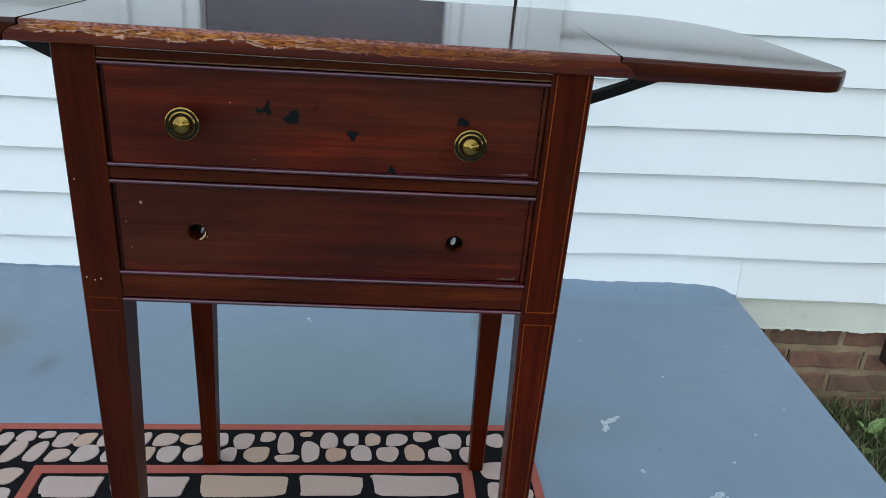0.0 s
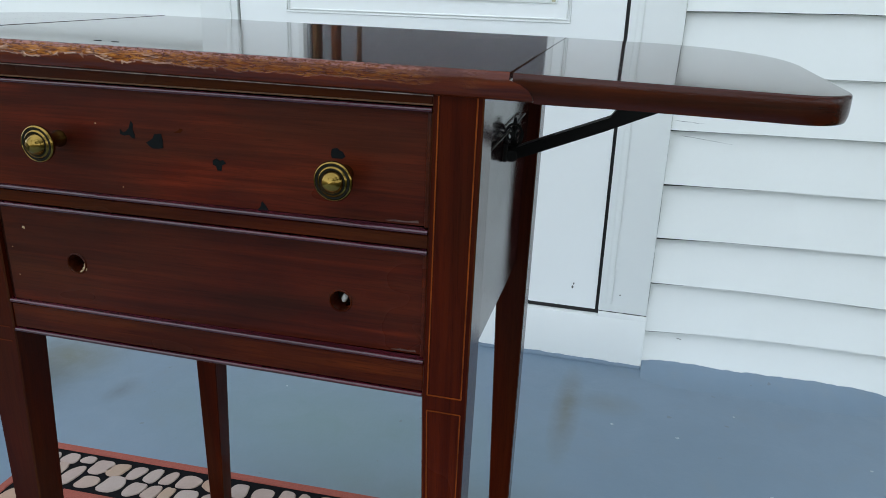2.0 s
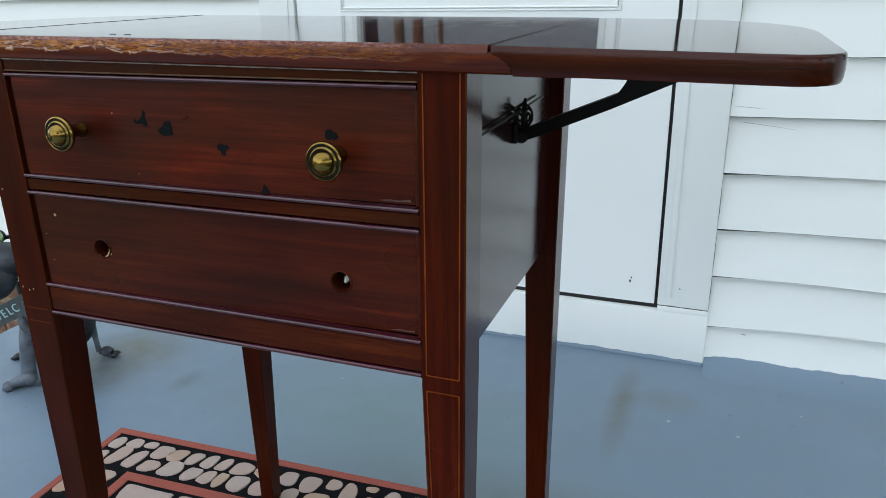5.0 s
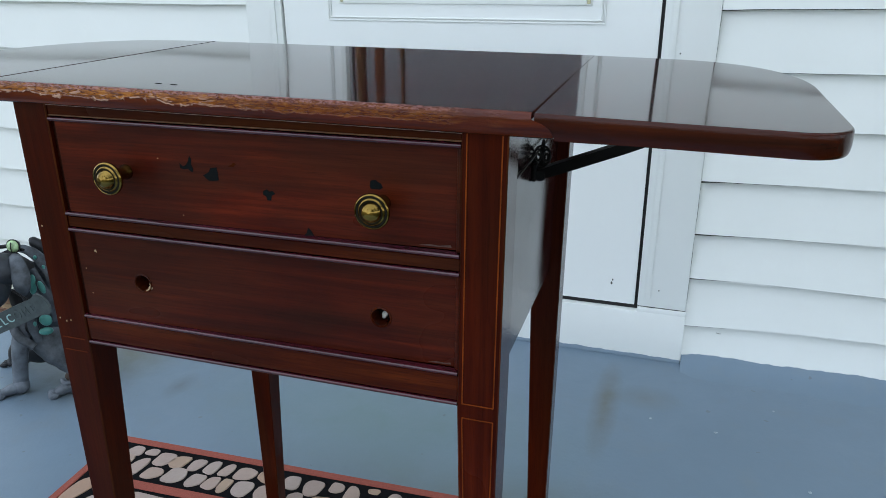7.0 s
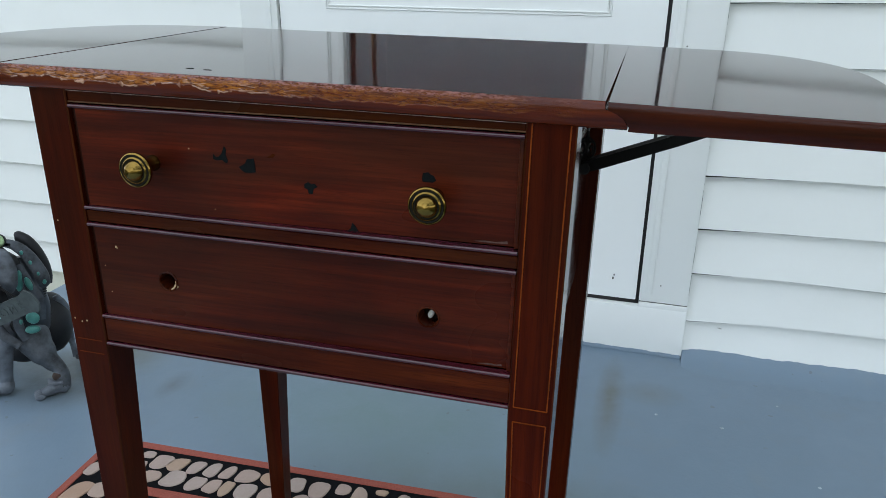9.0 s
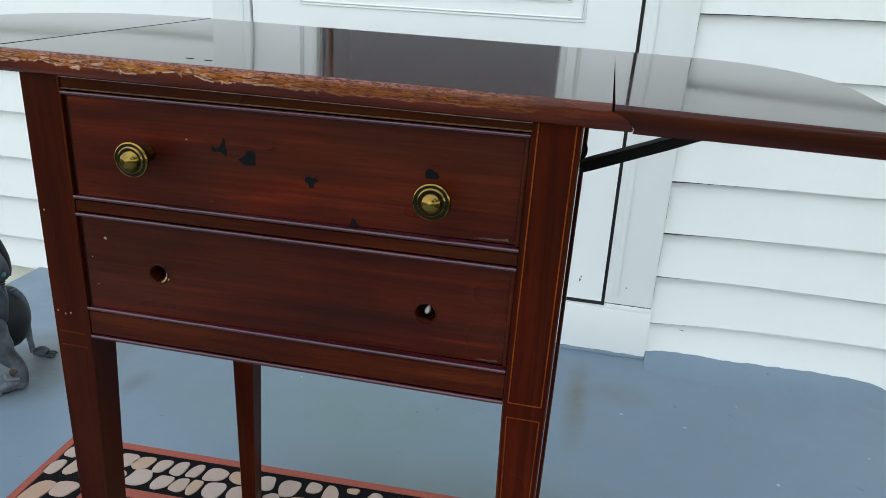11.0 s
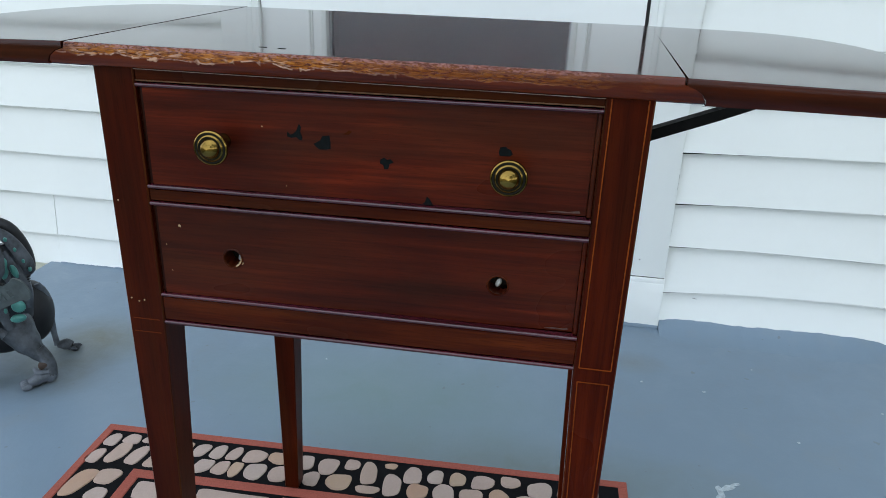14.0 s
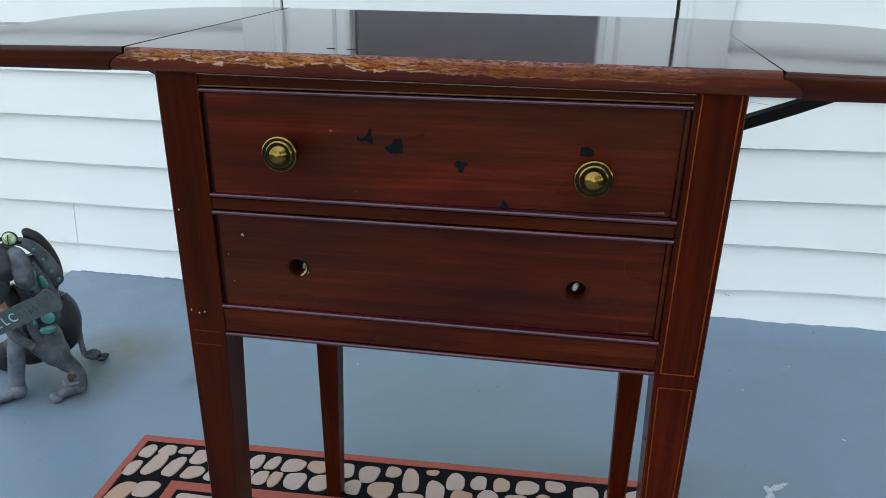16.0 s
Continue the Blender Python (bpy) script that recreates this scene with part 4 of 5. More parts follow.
def leaf_outline(hinge, inset, bulge):
    """Counter-clockwise from the hinge's front end, right-hand leaf."""
    x1, y0, y1 = 0.4510 - inset, FRONT - 0.004 + inset, BACK - 0.002 - inset
    pts = [(hinge, FRONT + inset)] + [(hinge + (x1 - 0.032 - hinge) * k / 24, FRONT + inset - 0.004 * math.sin(1.57 * k / 24)) for k in range(1, 25)]
    for k in range(1, 9):
        a = -math.pi / 2 + math.pi / 2 * k / 8
        pts.append((x1 - 0.032 + 0.032 * math.cos(a), y0 + 0.032 + 0.032 * math.sin(a)))
    ax, by = bulge
    for k in range(1, 17):
        a = math.pi / 2 * k / 16
        c, s = math.cos(a), math.sin(a)
        pts.append((x1 - ax + ax * c ** (2 / 2.3), y1 - by + by * s ** (2 / 2.3)))
    pts.append((hinge - 0.0024, y1 + 0.0015))
    return pts


def drop_leaf(side, bulge, droop):
    bm = bmesh.new()
    rings = []
    for z, hx, inset in LEVELS:
        out = leaf_outline(hx + (0.0021 if z > 0.7350 else 0.0008), max(inset, 0) * (0.5 if z > 0.735 else 0.3), bulge)
        rings.append([(side * x, y, z + 0.0013 * (0.7400 - z) / 0.0188 * eased(0.265, 0.33, x) + (0.0003 if side < 0 else -0.0003) - droop * max(0, x - 0.25) - FALL * max(0, y)) for x, y in out])
    for f in loft(bm, rings):
        c = f.calc_center_median()
        f.material_index = 1 if len(f.verts) == 4 else 0
    return part("drop_leaf", leaned(bm), (mahogany_top, edge_leaf), table, "raised mahogany leaf with rounded corners", 35)


drop_leaf(1, (0.13, 0.175), 0.008)
drop_leaf(-1, (0.14, 0.20), 0.016)
for x, y in ((-0.085, 0.010), (-0.068, 0.008)):
    bm = bmesh.new()
    slab(bm, [(x + 0.0036 * math.cos(a), y + 0.0007 * math.sin(a)) for a in (math.tau * k / 8 for k in range(8))], TZ + 0.0006 - LEAN * x, TZ + 0.0010 - LEAN * x)
    part("scratch", bm, chip_dark, table)

# legs: square above, tapered on the two inner sides below the case
LX, LW, CB = 0.2270, 0.036, 0.4836


def leg(sx, front):
    y0, y1 = (0.0, LW) if front else (0.318, 0.318 + LW)
    bm = bmesh.new()
    rings = []
    for z, w in ((0.0032, 0.021), (0.006, 0.0225), (CB - 0.005, LW), (0.7212 - (0 if front else 0.0014) + (0.0022 if sx < 0 else -0.0016), LW)):
        xa, xb = sx * LX, sx * (LX - w)
        ya, yb = (y0, y0 + w) if front else (y1 - w, y1)
        b = 0.0012
        x_lo, x_hi = min(xa, xb), max(xa, xb)
        rings.append([(x_lo + b, ya, z), (x_hi - b, ya, z), (x_hi, ya + b, z), (x_hi, yb - b, z), (x_hi - b, yb, z), (x_lo + b, yb, z), (x_lo, yb - b, z), (x_lo, ya + b, z)])
    loft(bm, rings)
    # the outer faces kept their polish, the arrises are rubbed
    bm.normal_update()
    for f in bm.faces:
        f.material_index = 1 if all(abs(v.co.x - sx * LX) < 1e-4 for v in f.verts) else 2 if min(abs(f.normal.x), abs(f.normal.y)) > 0.4 else 0
    ob = part("leg", cased(bm), (mahogany_leg, mahogany_outer, mahogany_arris), table, smooth=30)
    if not front:
        return
    y = -0.00035
    for z0, z1 in ((0.488, 0.7195), (0.05, 0.474)):
        upper = z0 > 0.4
        bm = bmesh.new()
        w1 = LW if upper else 0.0235
        if sx > 0:
            for near in (True, False):
                rows = []
                for z, w in ((z0, w1), (z1, LW)):
                    xa = LX - (0.0045 if near else w - 0.0045)
                    rows.append([(sx * (xx - 0.0005), yy, z) for xx, yy in ((xa, y), (xa + 0.0010, y), (xa + 0.0010, 0.001), (xa, 0.001))])
                loft(bm, rows)
        z = z0 if upper else z1
        a, b = sorted((sx * (LX - 0.0045), sx * (LX - LW + 0.0045)))
        box(bm, a, b, y, 0.001, z - 0.0005, z + 0.0005)
        part("inlay", cased(bm), inlay_dim if sx < 0 else inlay_mat, ob, "thin orange stringing inlay")


for sx in (-1, 1):
    leg(sx, True)
    leg(sx, False)

# case sides, back, bottom
PX = LX - 0.0135
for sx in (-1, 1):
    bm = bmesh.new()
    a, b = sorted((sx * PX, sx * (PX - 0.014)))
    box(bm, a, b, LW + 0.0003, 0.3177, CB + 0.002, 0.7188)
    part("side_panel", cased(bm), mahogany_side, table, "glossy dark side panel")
IX = LX - LW
bm = bmesh.new()
box(bm, -IX, IX, 0.322, 0.336, CB, 0.7188)
part("back_panel", cased(bm), mahogany_side, table)
bm = bmesh.new()
box(bm, -PX + 0.0145, PX - 0.0145, 0.036, 0.3215, CB + 0.0005, CB + 0.008)
part("bottom_board", cased(bm), raw_wood, table)


def bead(bm, z, r, y=0.0015):
    loft(bm, [[(x, y - r * math.cos(a) * 0.9, z + r * math.sin(a)) for a in (-math.pi / 2 + math.pi * k / 8 for k in range(9))] + [(x, y + 0.006, z + r), (x, y + 0.006, z - r)] for x in (-IX + 0.0003, IX - 0.0003)])


# rails with their half-round beads (centre heights)
for z0, z1, beads in ((0.7124, 0.7207, (0.7094,)), (0.6078, 0.6182, (0.6208, 0.6051)), (0.4888, 0.5124, (0.5150, 0.4862))):
    bm = bmesh.new()
    box(bm, -IX, IX, 0.0022, 0.030, z0, z1, 0.0006)
    if z1 > 0.72:
        for v in bm.verts:
            v.co.z += 0.0006 - LEAN * v.co.x if v.co.z > 0.718 else 0.0
    rail = part("rail", cased(bm), mahogany_rail, table, smooth=40)
    if z1 > 0.72:
        bm = bmesh.new()
        box(bm, -IX, IX, 0.0010, 0.004, 0.7196, 0.7206)
        part("fillet", cased(leaned(bm)), fillet_mat, rail, "thin pale line under the top")
    for zg in [z0 + 0.0004] if z1 > 0.72 else []:
        bm = bmesh.new()
        box(bm, -IX, IX, 0.0017, 0.004, zg - 0.0005, zg + 0.0005)
        part("rubbed_edge", cased(bm), gilt_mat, rail, "rubbed golden-brown edge")
    for zb in beads:
        bm = bmesh.new()
        bead(bm, zb, 0.0018)
        part("bead", cased(bm), mahogany_bead, rail, "polished dark half-round bead", 60)


# upright beads closing the drawer openings at both sides, left ones darkened as recess shade
for z0, z1 in ((0.6228, 0.7074), (0.5170, 0.6032)):
    for sx in (-1, 1):
        bm = bmesh.new()
        a, b = sorted((sx * IX, sx * (IX - 0.0042)))
        box(bm, a, b, 0.0044, 0.020, z0, z1, 0.0016, 3)
        part("side_bead", cased(bm), mahogany_low if sx > 0 else mahogany_shade, table, "upright bead beside a drawer, recess shade painted on the left ones", 40)


def front_with_holes(x0, x1, z0, z1, y0, y1, holes):
    bm = bmesh.new()
    edges = []

    def ring(pts):
        vs = [bm.verts.new((x, y0, z)) for x, z in pts]
        edges.extend(bm.edges.new((a, b)) for a, b in zip(vs, vs[1:] + vs[:1]))
    ring([(x0, z0), (x1, z0), (x1, z1), (x0, z1)])
    for k, (hx, hz, r) in enumerate(holes):
        ring([(hx + r * (1 + 0.10 * noise.noise((3 * math.cos(a), 3 * math.sin(a), k))) * math.cos(a), hz + r * (1 + 0.10 * noise.noise((3 * math.cos(a), 3 * math.sin(a), k))) * math.sin(a)) for a in (math.tau * i / 24 for i in range(24))])
    bmesh.ops.triangle_fill(bm, edges=edges, use_beauty=True)
    front = list(bm.faces)
    out = bmesh.ops.extrude_face_region(bm, geom=front)
    for v in out["geom"]:
        if isinstance(v, bmesh.types.BMVert):
            v.co.y = y1
    return bm


def patch(drawer, name, x, z, pts, material, y, label):
    bm = bmesh.new()
    loft(bm, [[(x + px / 1150, y + d, z + pz / 1150) for px, pz in pts] for d in (-0.00035, 0.0006)])
    part(name, cased(bm, ASKEW), material, drawer, label)


HOLES = [(-0.1178, 0.5575, 0.0080), (0.1203, 0.5545, 0.0082)]
DY = 0.0062
for z0, z1, holes in ((0.6229, 0.7073, []), (0.5171, 0.6031, HOLES)):
    drawer = part("drawer", cased(front_with_holes(-IX + 0.0045, IX - 0.0045, z0, z1, DY, DY + 0.016, holes), ASKEW), mahogany_low if holes else mahogany, table, "mahogany drawer front with scratches and chips")
    bm = bmesh.new()
    box(bm, -IX + 0.004, IX - 0.004, 0.25, 0.262, z0 + 0.002, z1 - 0.006)
    box(bm, -IX + 0.004, -IX + 0.014, DY + 0.0165, 0.25, z0 + 0.002, z1 - 0.006)
    box(bm, IX - 0.014, IX - 0.004, DY + 0.0165, 0.25, z0 + 0.002, z1 - 0.006)
    box(bm, -IX + 0.014, IX - 0.014, DY + 0.0165, 0.25, z0 + 0.002, z0 + 0.007)
    part("drawer_box", cased(bm, ASKEW), raw_wood, drawer)
    if not holes:
        for sx in (-1, 1):
            kx, kz = (-0.1178, 0.6656) if sx < 0 else (0.1246, 0.6574)
            bm = bmesh.new()
            turned(bm, [(-0.0020, 0.0), (-0.0020, 0.0075), (0.0020, 0.0075), (0.0040, 0.0062), (0.0155, 0.0058), (0.0185, 0.0075), (0.0200, 0.0100), (0.0210, 0.0145), (0.0220, 0.0160), (0.0237, 0.0164), (0.0251, 0.0158), (0.0255, 0.0148), (0.0248, 0.0142), (0.0245, 0.0134), (0.0251, 0.0124), (0.0260, 0.0119), (0.0264, 0.0111), (0.0257, 0.0104), (0.0253, 0.0098), (0.0259, 0.0094), (0.0280, 0.0086), (0.0303, 0.0066), (0.0315, 0.0040), (0.0320, 0.0)], (kx, DY, kz), (0, -1, 0), 32)
            bmesh.ops.scale(bm, vec=(0.9, 1, 0.9), space=Matrix.Translation((-kx, 0, -kz)), verts=bm.verts)
            knob = part("knob", cased(bm, ASKEW), brass, drawer, "round aged brass knob with raised rings", 50)
            for r, w, d in ((0.0121, 0.0016, 0.0243), (0.0091, 0.0013, 0.0252)):
                bm = bmesh.new()
                pts = [(kx + r * math.cos(a), DY - d, kz + r * math.sin(a)) for a in (math.tau * k / 32 for k in range(33))]
                tube(bm, pts, w * 0.8, 6)
                part("groove", cased(bm, ASKEW), brass_dark, knob, "near-black ring in the knob's groove")
        for x, z, pts in ((-0.0535, 0.6755, [(-9, 2), (-6, -1), (-3, 0), (0, 3), (3, 10), (5, 7), (4, 2), (6, -3), (5, -6), (2, -5), (0, -3), (-5, -4), (-9, -3)]),
                          (-0.0305, 0.6690, [(-10, -1), (-6, 1), (-3, 3), (-1, 7), (6, 8), (7, 2), (7, -5), (1, -6), (-4, -6), (-7, -4)]),
                          (0.0225, 0.6560, [(-6, 3), (-2, 5), (1, 3), (4, 4), (7, 1), (3, -1), (2, -6), (-2, -6), (-3, -2), (-6, -1)]),
                          (0.0570, 0.6255, [(-6, -4), (-2, -1), (0, 5), (3, 2), (6, -3), (3, -4)]),
                          (0.1180, 0.6725, [(-5, -2), (-4, 3), (1, 4), (3, 2), (6, 1), (8, -3), (5, -5), (-4, -5)])):
            patch(drawer, "veneer_chip", x, z, pts, chip_dark, DY, "dark patch where the veneer has flaked")
        for x, z, pts in ((0.1690, 0.6252, [(-16, -0.6), (-6, 0.8), (4, 0.3), (14, 1.9), (15, -0.4), (2, -0.8)]),):
            patch(drawer, "scuff", x, z, pts, scuff_mat, DY, "dull rubbed scuff at the corner")
        for x, z, pts in ((-0.0105, 0.6785, [(-4, -1), (0, 1), (2, 3), (5, 2), (2, -1)]), (-0.083, 0.6800, [(-0.9, 0), (0, 0.8), (0.8, 0.2), (0.4, -0.7)]), (-0.064, 0.6300, [(-0.6, 0), (0, 0.5), (0.6, 0), (0, -0.5)])):
            patch(drawer, "scuff", x, z, pts, chip_pale if x < -0.05 else mahogany_rail, DY, "small pale scuff")
    else:
        for x, z, pts in ((0.1735, 0.5192, [(-13, -0.6), (-4, 0.9), (6, 0.4), (10, 1.6), (10.6, -0.5), (2, -0.8)]),):
            patch(drawer, "scuff", x, z, pts, scuff_mat, DY, "dull rubbed scuff at the corner")
        for x, z, s in ((-0.1665, 0.5850, 1.7), (-0.178, 0.5405, 0.6), (-0.181, 0.566, 0.6)):
            patch(drawer, "scuff", x, z, [(-s * 0.8, -s * 0.3), (-s * 0.7, s * 0.4), (-s * 0.2, s), (s * 0.5, s * 0.7), (s * 0.9, s * 0.2), (s * 0.8, -s * 0.9), (s * 0.1, -s * 0.6)], chip_pale, DY, "small pale scuff")
        for hx, hz, r in HOLES:
            bm = bmesh.new()
            pts = [(hx + (r + 0.0008) * math.cos(a), DY - 0.0002, hz + (r + 0.0008) * math.sin(a)) for a in (math.tau * k / 24 for k in range(25))]
            tube(bm, pts, 0.0009, 6)
            part("hole_rim", cased(bm, ASKEW), mahogany_rail, drawer, "rubbed rim of an empty knob hole")
            # near-black plate stands in for the shade inside the hole
            bm = bmesh.new()
            box(bm, hx - 0.011, hx + 0.011, DY + 0.017, DY + 0.020, hz - 0.012, hz + 0.012)
            part("hole_shade", cased(bm, ASKEW), brass_dark, drawer)
            bm = bmesh.new()
            blob(bm, (hx + (-0.0002 if hx > 0 else 0.0026), DY + 0.010, hz - 0.0016), (0.0026 if hx > 0 else 0.0018, 0.0020, 0.0042), (0, 20, 0), u=8, v=6)
            part("plug", cased(bm, ASKEW), stub_mat if hx > 0 else alu, drawer, "pale stub inside the hole")
        # pale crescent paints the lit lower right edge of the left hole
        bm = bmesh.new()
        for dx, dz, a, b in ((0.0072, -0.0040, 0.0030, 0.0022), (0.0042, -0.0066, 0.0034, 0.0013), (0.0080, -0.0010, 0.0012, 0.0022)):
            blob(bm, (HOLES[0][0] + dx, DY + 0.0005, HOLES[0][1] + dz), (a, 0.0012, b), (0, -30, 0), u=8, v=6)
        part("lit_splinter", cased(bm, ASKEW), chip_pale, drawer, "splintered edge of the hole, painted pale where lit")

for x, z in ((-0.2140, 0.5065), (-0.2215, 0.5090), (-0.2210, 0.6060), (-0.2085, 0.5080)):
    bm = bmesh.new()
    blob(bm, (x, -0.0001, z), (0.0009, 0.0004, 0.0010), u=6, v=4)
    part("nick", cased(bm), chip_pale, table, "tiny pale nick")


def bracket(sx):
    """Iron leaf support: swinging arm, scroll plate and spring rod on the case side."""
    ob_bm = bmesh.new()
    yb = 0.178
    # outline of the arm: up along the upper edge with its knuckle and teeth, back along the lower edge
    prof = [(0.2145, 0.6500), (0.2240, 0.6510), (0.2340, 0.6560), (0.3050, 0.6870), (0.3100, 0.6945), (0.3145, 0.7035), (0.3200, 0.7068), (0.3262, 0.7060), (0.3290, 0.7020), (0.3330, 0.7058), (0.3355, 0.7030), (0.3395, 0.7080), (0.3420, 0.7052), (0.3460, 0.7102), (0.3500, 0.7085), (0.3740, 0.7203), (0.3790, 0.7190), (0.3520, 0.6990), (0.3000, 0.6740), (0.2350, 0.6450), (0.2260, 0.6415), (0.2200, 0.6385), (0.2145, 0.6385)]
    loft(ob_bm, [[(sx * x, y - (0.20 if sx > 0 else 0.0) * max(0, x - 0.2145), z) for x, z in prof] for y in (yb - 0.007, yb + 0.007)])
    br = part("leaf_bracket", cased(ob_bm), iron, table, "black iron arm holding up the leaf", 30)
    bm = bmesh.new()
    x = sx * (PX + 0.004)
    box(bm, min(sx * PX, x), max(sx * PX, x), yb - 0.011, yb + 0.011, 0.6375, 0.6555, 0.001)
    turned(bm, [(-0.010, 0.0), (-0.010, 0.0048), (-0.009, 0.0060), (0.009, 0.0060), (0.010, 0.0048), (0.010, 0.0)], (sx * (PX + 0.0075), yb, 0.6440), (0, 1, 0), 16)
    part("mount_plate", cased(bm), iron, br)
    bm = bmesh.new()
    cx = PX + 0.0078
    for side in (-1, 1):
        pts = [(sx * (cx + side * (0.0038 - (0.0009 + 0.0029 * t) * math.cos(8.6 * t))), yb - 0.004, 0.6620 + (0.0012 + 0.0058 * t) * math.sin(8.6 * t)) for t in (k / 26 for k in range(27))]
        tube(bm, pts, 0.0012, 6)
    tube(bm, [(sx * (cx + 0.0078 * math.cos(a)), yb - 0.0035, 0.6620 + 0.0100 * math.sin(a)) for a in (math.tau * k / 20 for k in range(21))], 0.0012, 6)
    tube(bm, [(sx * cx, yb, 0.646), (sx * cx, yb - 0.002, 0.668), (sx * cx, yb, 0.6775)], [0.0040, 0.0030, 0.0012], 6)
    part("scroll", cased(bm), iron, br, "cast scroll ornament")
    bm = bmesh.new()
    tube(bm, [(sx * (PX + 0.004), 0.062, 0.666), (sx * (PX + 0.004), yb, 0.6665), (sx * (PX + 0.004), 0.262, 0.667)], 0.0011, 6)
    part("spring_rod", cased(bm), iron, br, "thin steel spring rod")


bracket(1)
bracket(-1)


# ---- metal dog statue holding a sign ----
def limb(bm, points, radii, seg=8, mi=0, flat=1.0, fine=4):
    """A tube through a smooth curve along the points."""
    p = [Vector(q) for q in points]
    if isinstance(radii, (int, float)):
        radii = [radii] * len(p)
    out, rr = [], []
    for k in range(len(p) - 1):
        a, b, c, e = p[max(k - 1, 0)], p[k], p[k + 1], p[min(k + 2, len(p) - 1)]
        for i in range(fine):
            t = i / fine
            out.append(0.5 * (2 * b + (c - a) * t + (2 * a - 5 * b + 4 * c - e) * t * t + (3 * b - a - 3 * c + e) * t ** 3))
            rr.append(radii[k] + (radii[k + 1] - radii[k]) * t * t * (3 - 2 * t))
    tube(bm, out + [p[-1]], rr + [radii[-1]], seg, mi, flat)


bm = bmesh.new()
GREY, BLACK, TEAL, GREEN, RUST, PALE, SLATE = 0, 1, 2, 3, 4, 5, 6
# haunch, torso shell, shoulder and neck
blob(bm, (-0.893, 0.588, 0.108), (0.040, 0.050, 0.066), (0, 0, 20), BLACK, 22, 14)
limb(bm, [(-0.866, 0.518, 0.286), (-0.861, 0.516, 0.251), (-0.868, 0.520, 0.216), (-0.880, 0.526, 0.171), (-0.892, 0.530, 0.129), (-0.894, 0.530, 0.104)], [0.016, 0.024, 0.036, 0.042, 0.042, 0.026], 20, SLATE, 0.78)
limb(bm, [(-0.884, 0.524, 0.150), (-0.872, 0.517, 0.112), (-0.852, 0.514, 0.084), (-0.836, 0.515, 0.064), (-0.823, 0.516, 0.050)], [0.026, 0.033, 0.026, 0.017, 0.012], 16, GREY, 0.85)
limb(bm, [(-0.870, 0.512, 0.262), (-0.876, 0.490, 0.284), (-0.874, 0.470, 0.300)], [0.022, 0.024, 0.028], 14, BLACK)
limb(bm, [(-0.900, 0.490, 0.232), (-0.893, 0.492, 0.205), (-0.893, 0.496, 0.178)], [0.012, 0.016, 0.012], 12, BLACK)
# chest plates and crossing bands; a black blob paints the shade between them
blob(bm, (-0.872, 0.490, 0.150), (0.016, 0.008, 0.016), (0, 20, 10), BLACK, 12, 8)
for pts, r in (([(-0.912, 0.478, 0.160), (-0.886, 0.466, 0.142), (-0.858, 0.473, 0.118)], 0.010), ([(-0.905, 0.484, 0.182), (-0.880, 0.474, 0.180), (-0.846, 0.480, 0.190)], 0.009), ([(-0.852, 0.480, 0.196), (-0.856, 0.478, 0.160), (-0.850, 0.482, 0.128)], 0.009), ([(-0.835, 0.488, 0.286), (-0.818, 0.486, 0.252), (-0.806, 0.492, 0.216), (-0.814, 0.496, 0.172)], 0.008), ([(-0.856, 0.484, 0.290), (-0.842, 0.480, 0.262), (-0.828, 0.482, 0.226)], 0.007)):
    limb(bm, pts, [r * 0.8] + [r] * (len(pts) - 2) + [r * 0.8], 10, GREY, 0.35)
for x, y, z, w, h, turn in ((-0.833, 0.480, 0.256, 0.0075, 0.022, 8), (-0.816, 0.484, 0.251, 0.0060, 0.014, -14), (-0.812, 0.494, 0.206, 0.0050, 0.014, -12), (-0.822, 0.482, 0.180, 0.0125, 0.0125, -20), (-0.830, 0.484, 0.153, 0.0145, 0.0085, -8), (-0.853, 0.482, 0.168, 0.0040, 0.008, 0), (-0.906, 0.476, 0.176, 0.0045, 0.008, 0)):
    blob(bm, (x, y, z), (w, 0.005, h), (0, turn, 25), TEAL)
# drooping head, muzzle, ears
blob(bm, (-0.876, 0.452, 0.294), (0.045, 0.046, 0.032), (-15, 0, -25), SLATE, 22, 14)
blob(bm, (-0.890, 0.424, 0.266), (0.044, 0.045, 0.048), (-20, 0, -25), SLATE, 24, 16)
for px, py, side in ((-0.820, 0.452, 1), (-0.936, 0.440, -1)):
    limb(bm, [(px - side * 0.024, py + 0.006, 0.324), (px - side * 0.008, py, 0.316), (px + side * 0.001, py - 0.005, 0.294), (px + side * 0.004, py - 0.010, 0.272), (px, py - 0.010, 0.257), (px - side * 0.004, py - 0.010, 0.250)], [0.007, 0.0135, 0.0175, 0.0160, 0.0105, 0.004], 14, GREY, 0.30)
    blob(bm, (px - side * 0.017, py - 0.006, 0.297), (0.003, 0.003, 0.003), (0, 0, 0), BLACK, 8, 6)
# goggle eyes: marbles in thin dark rings on a wire
for cx, cy, cz in ((-0.861, 0.482, 0.333), (-0.908, 0.472, 0.330)):
    turned(bm, [(-0.005, 0.0110), (0.001, 0.0136), (0.003, 0.0138), (0.004, 0.0128), (0.002, 0.0122)], (cx, cy, cz), (0.25, -1, 0.12), 24, BLACK)
    blob(bm, (cx, cy - 0.001, cz), (0.0122, 0.0105, 0.0122), (0, 0, 14), GREEN, 18, 12)
    limb(bm, [(cx + 0.004, cy - 0.0085, cz + 0.0105), (cx + 0.0055, cy - 0.0125, cz), (cx + 0.003, cy - 0.0085, cz - 0.0105)], 0.0008, 5, BLACK)
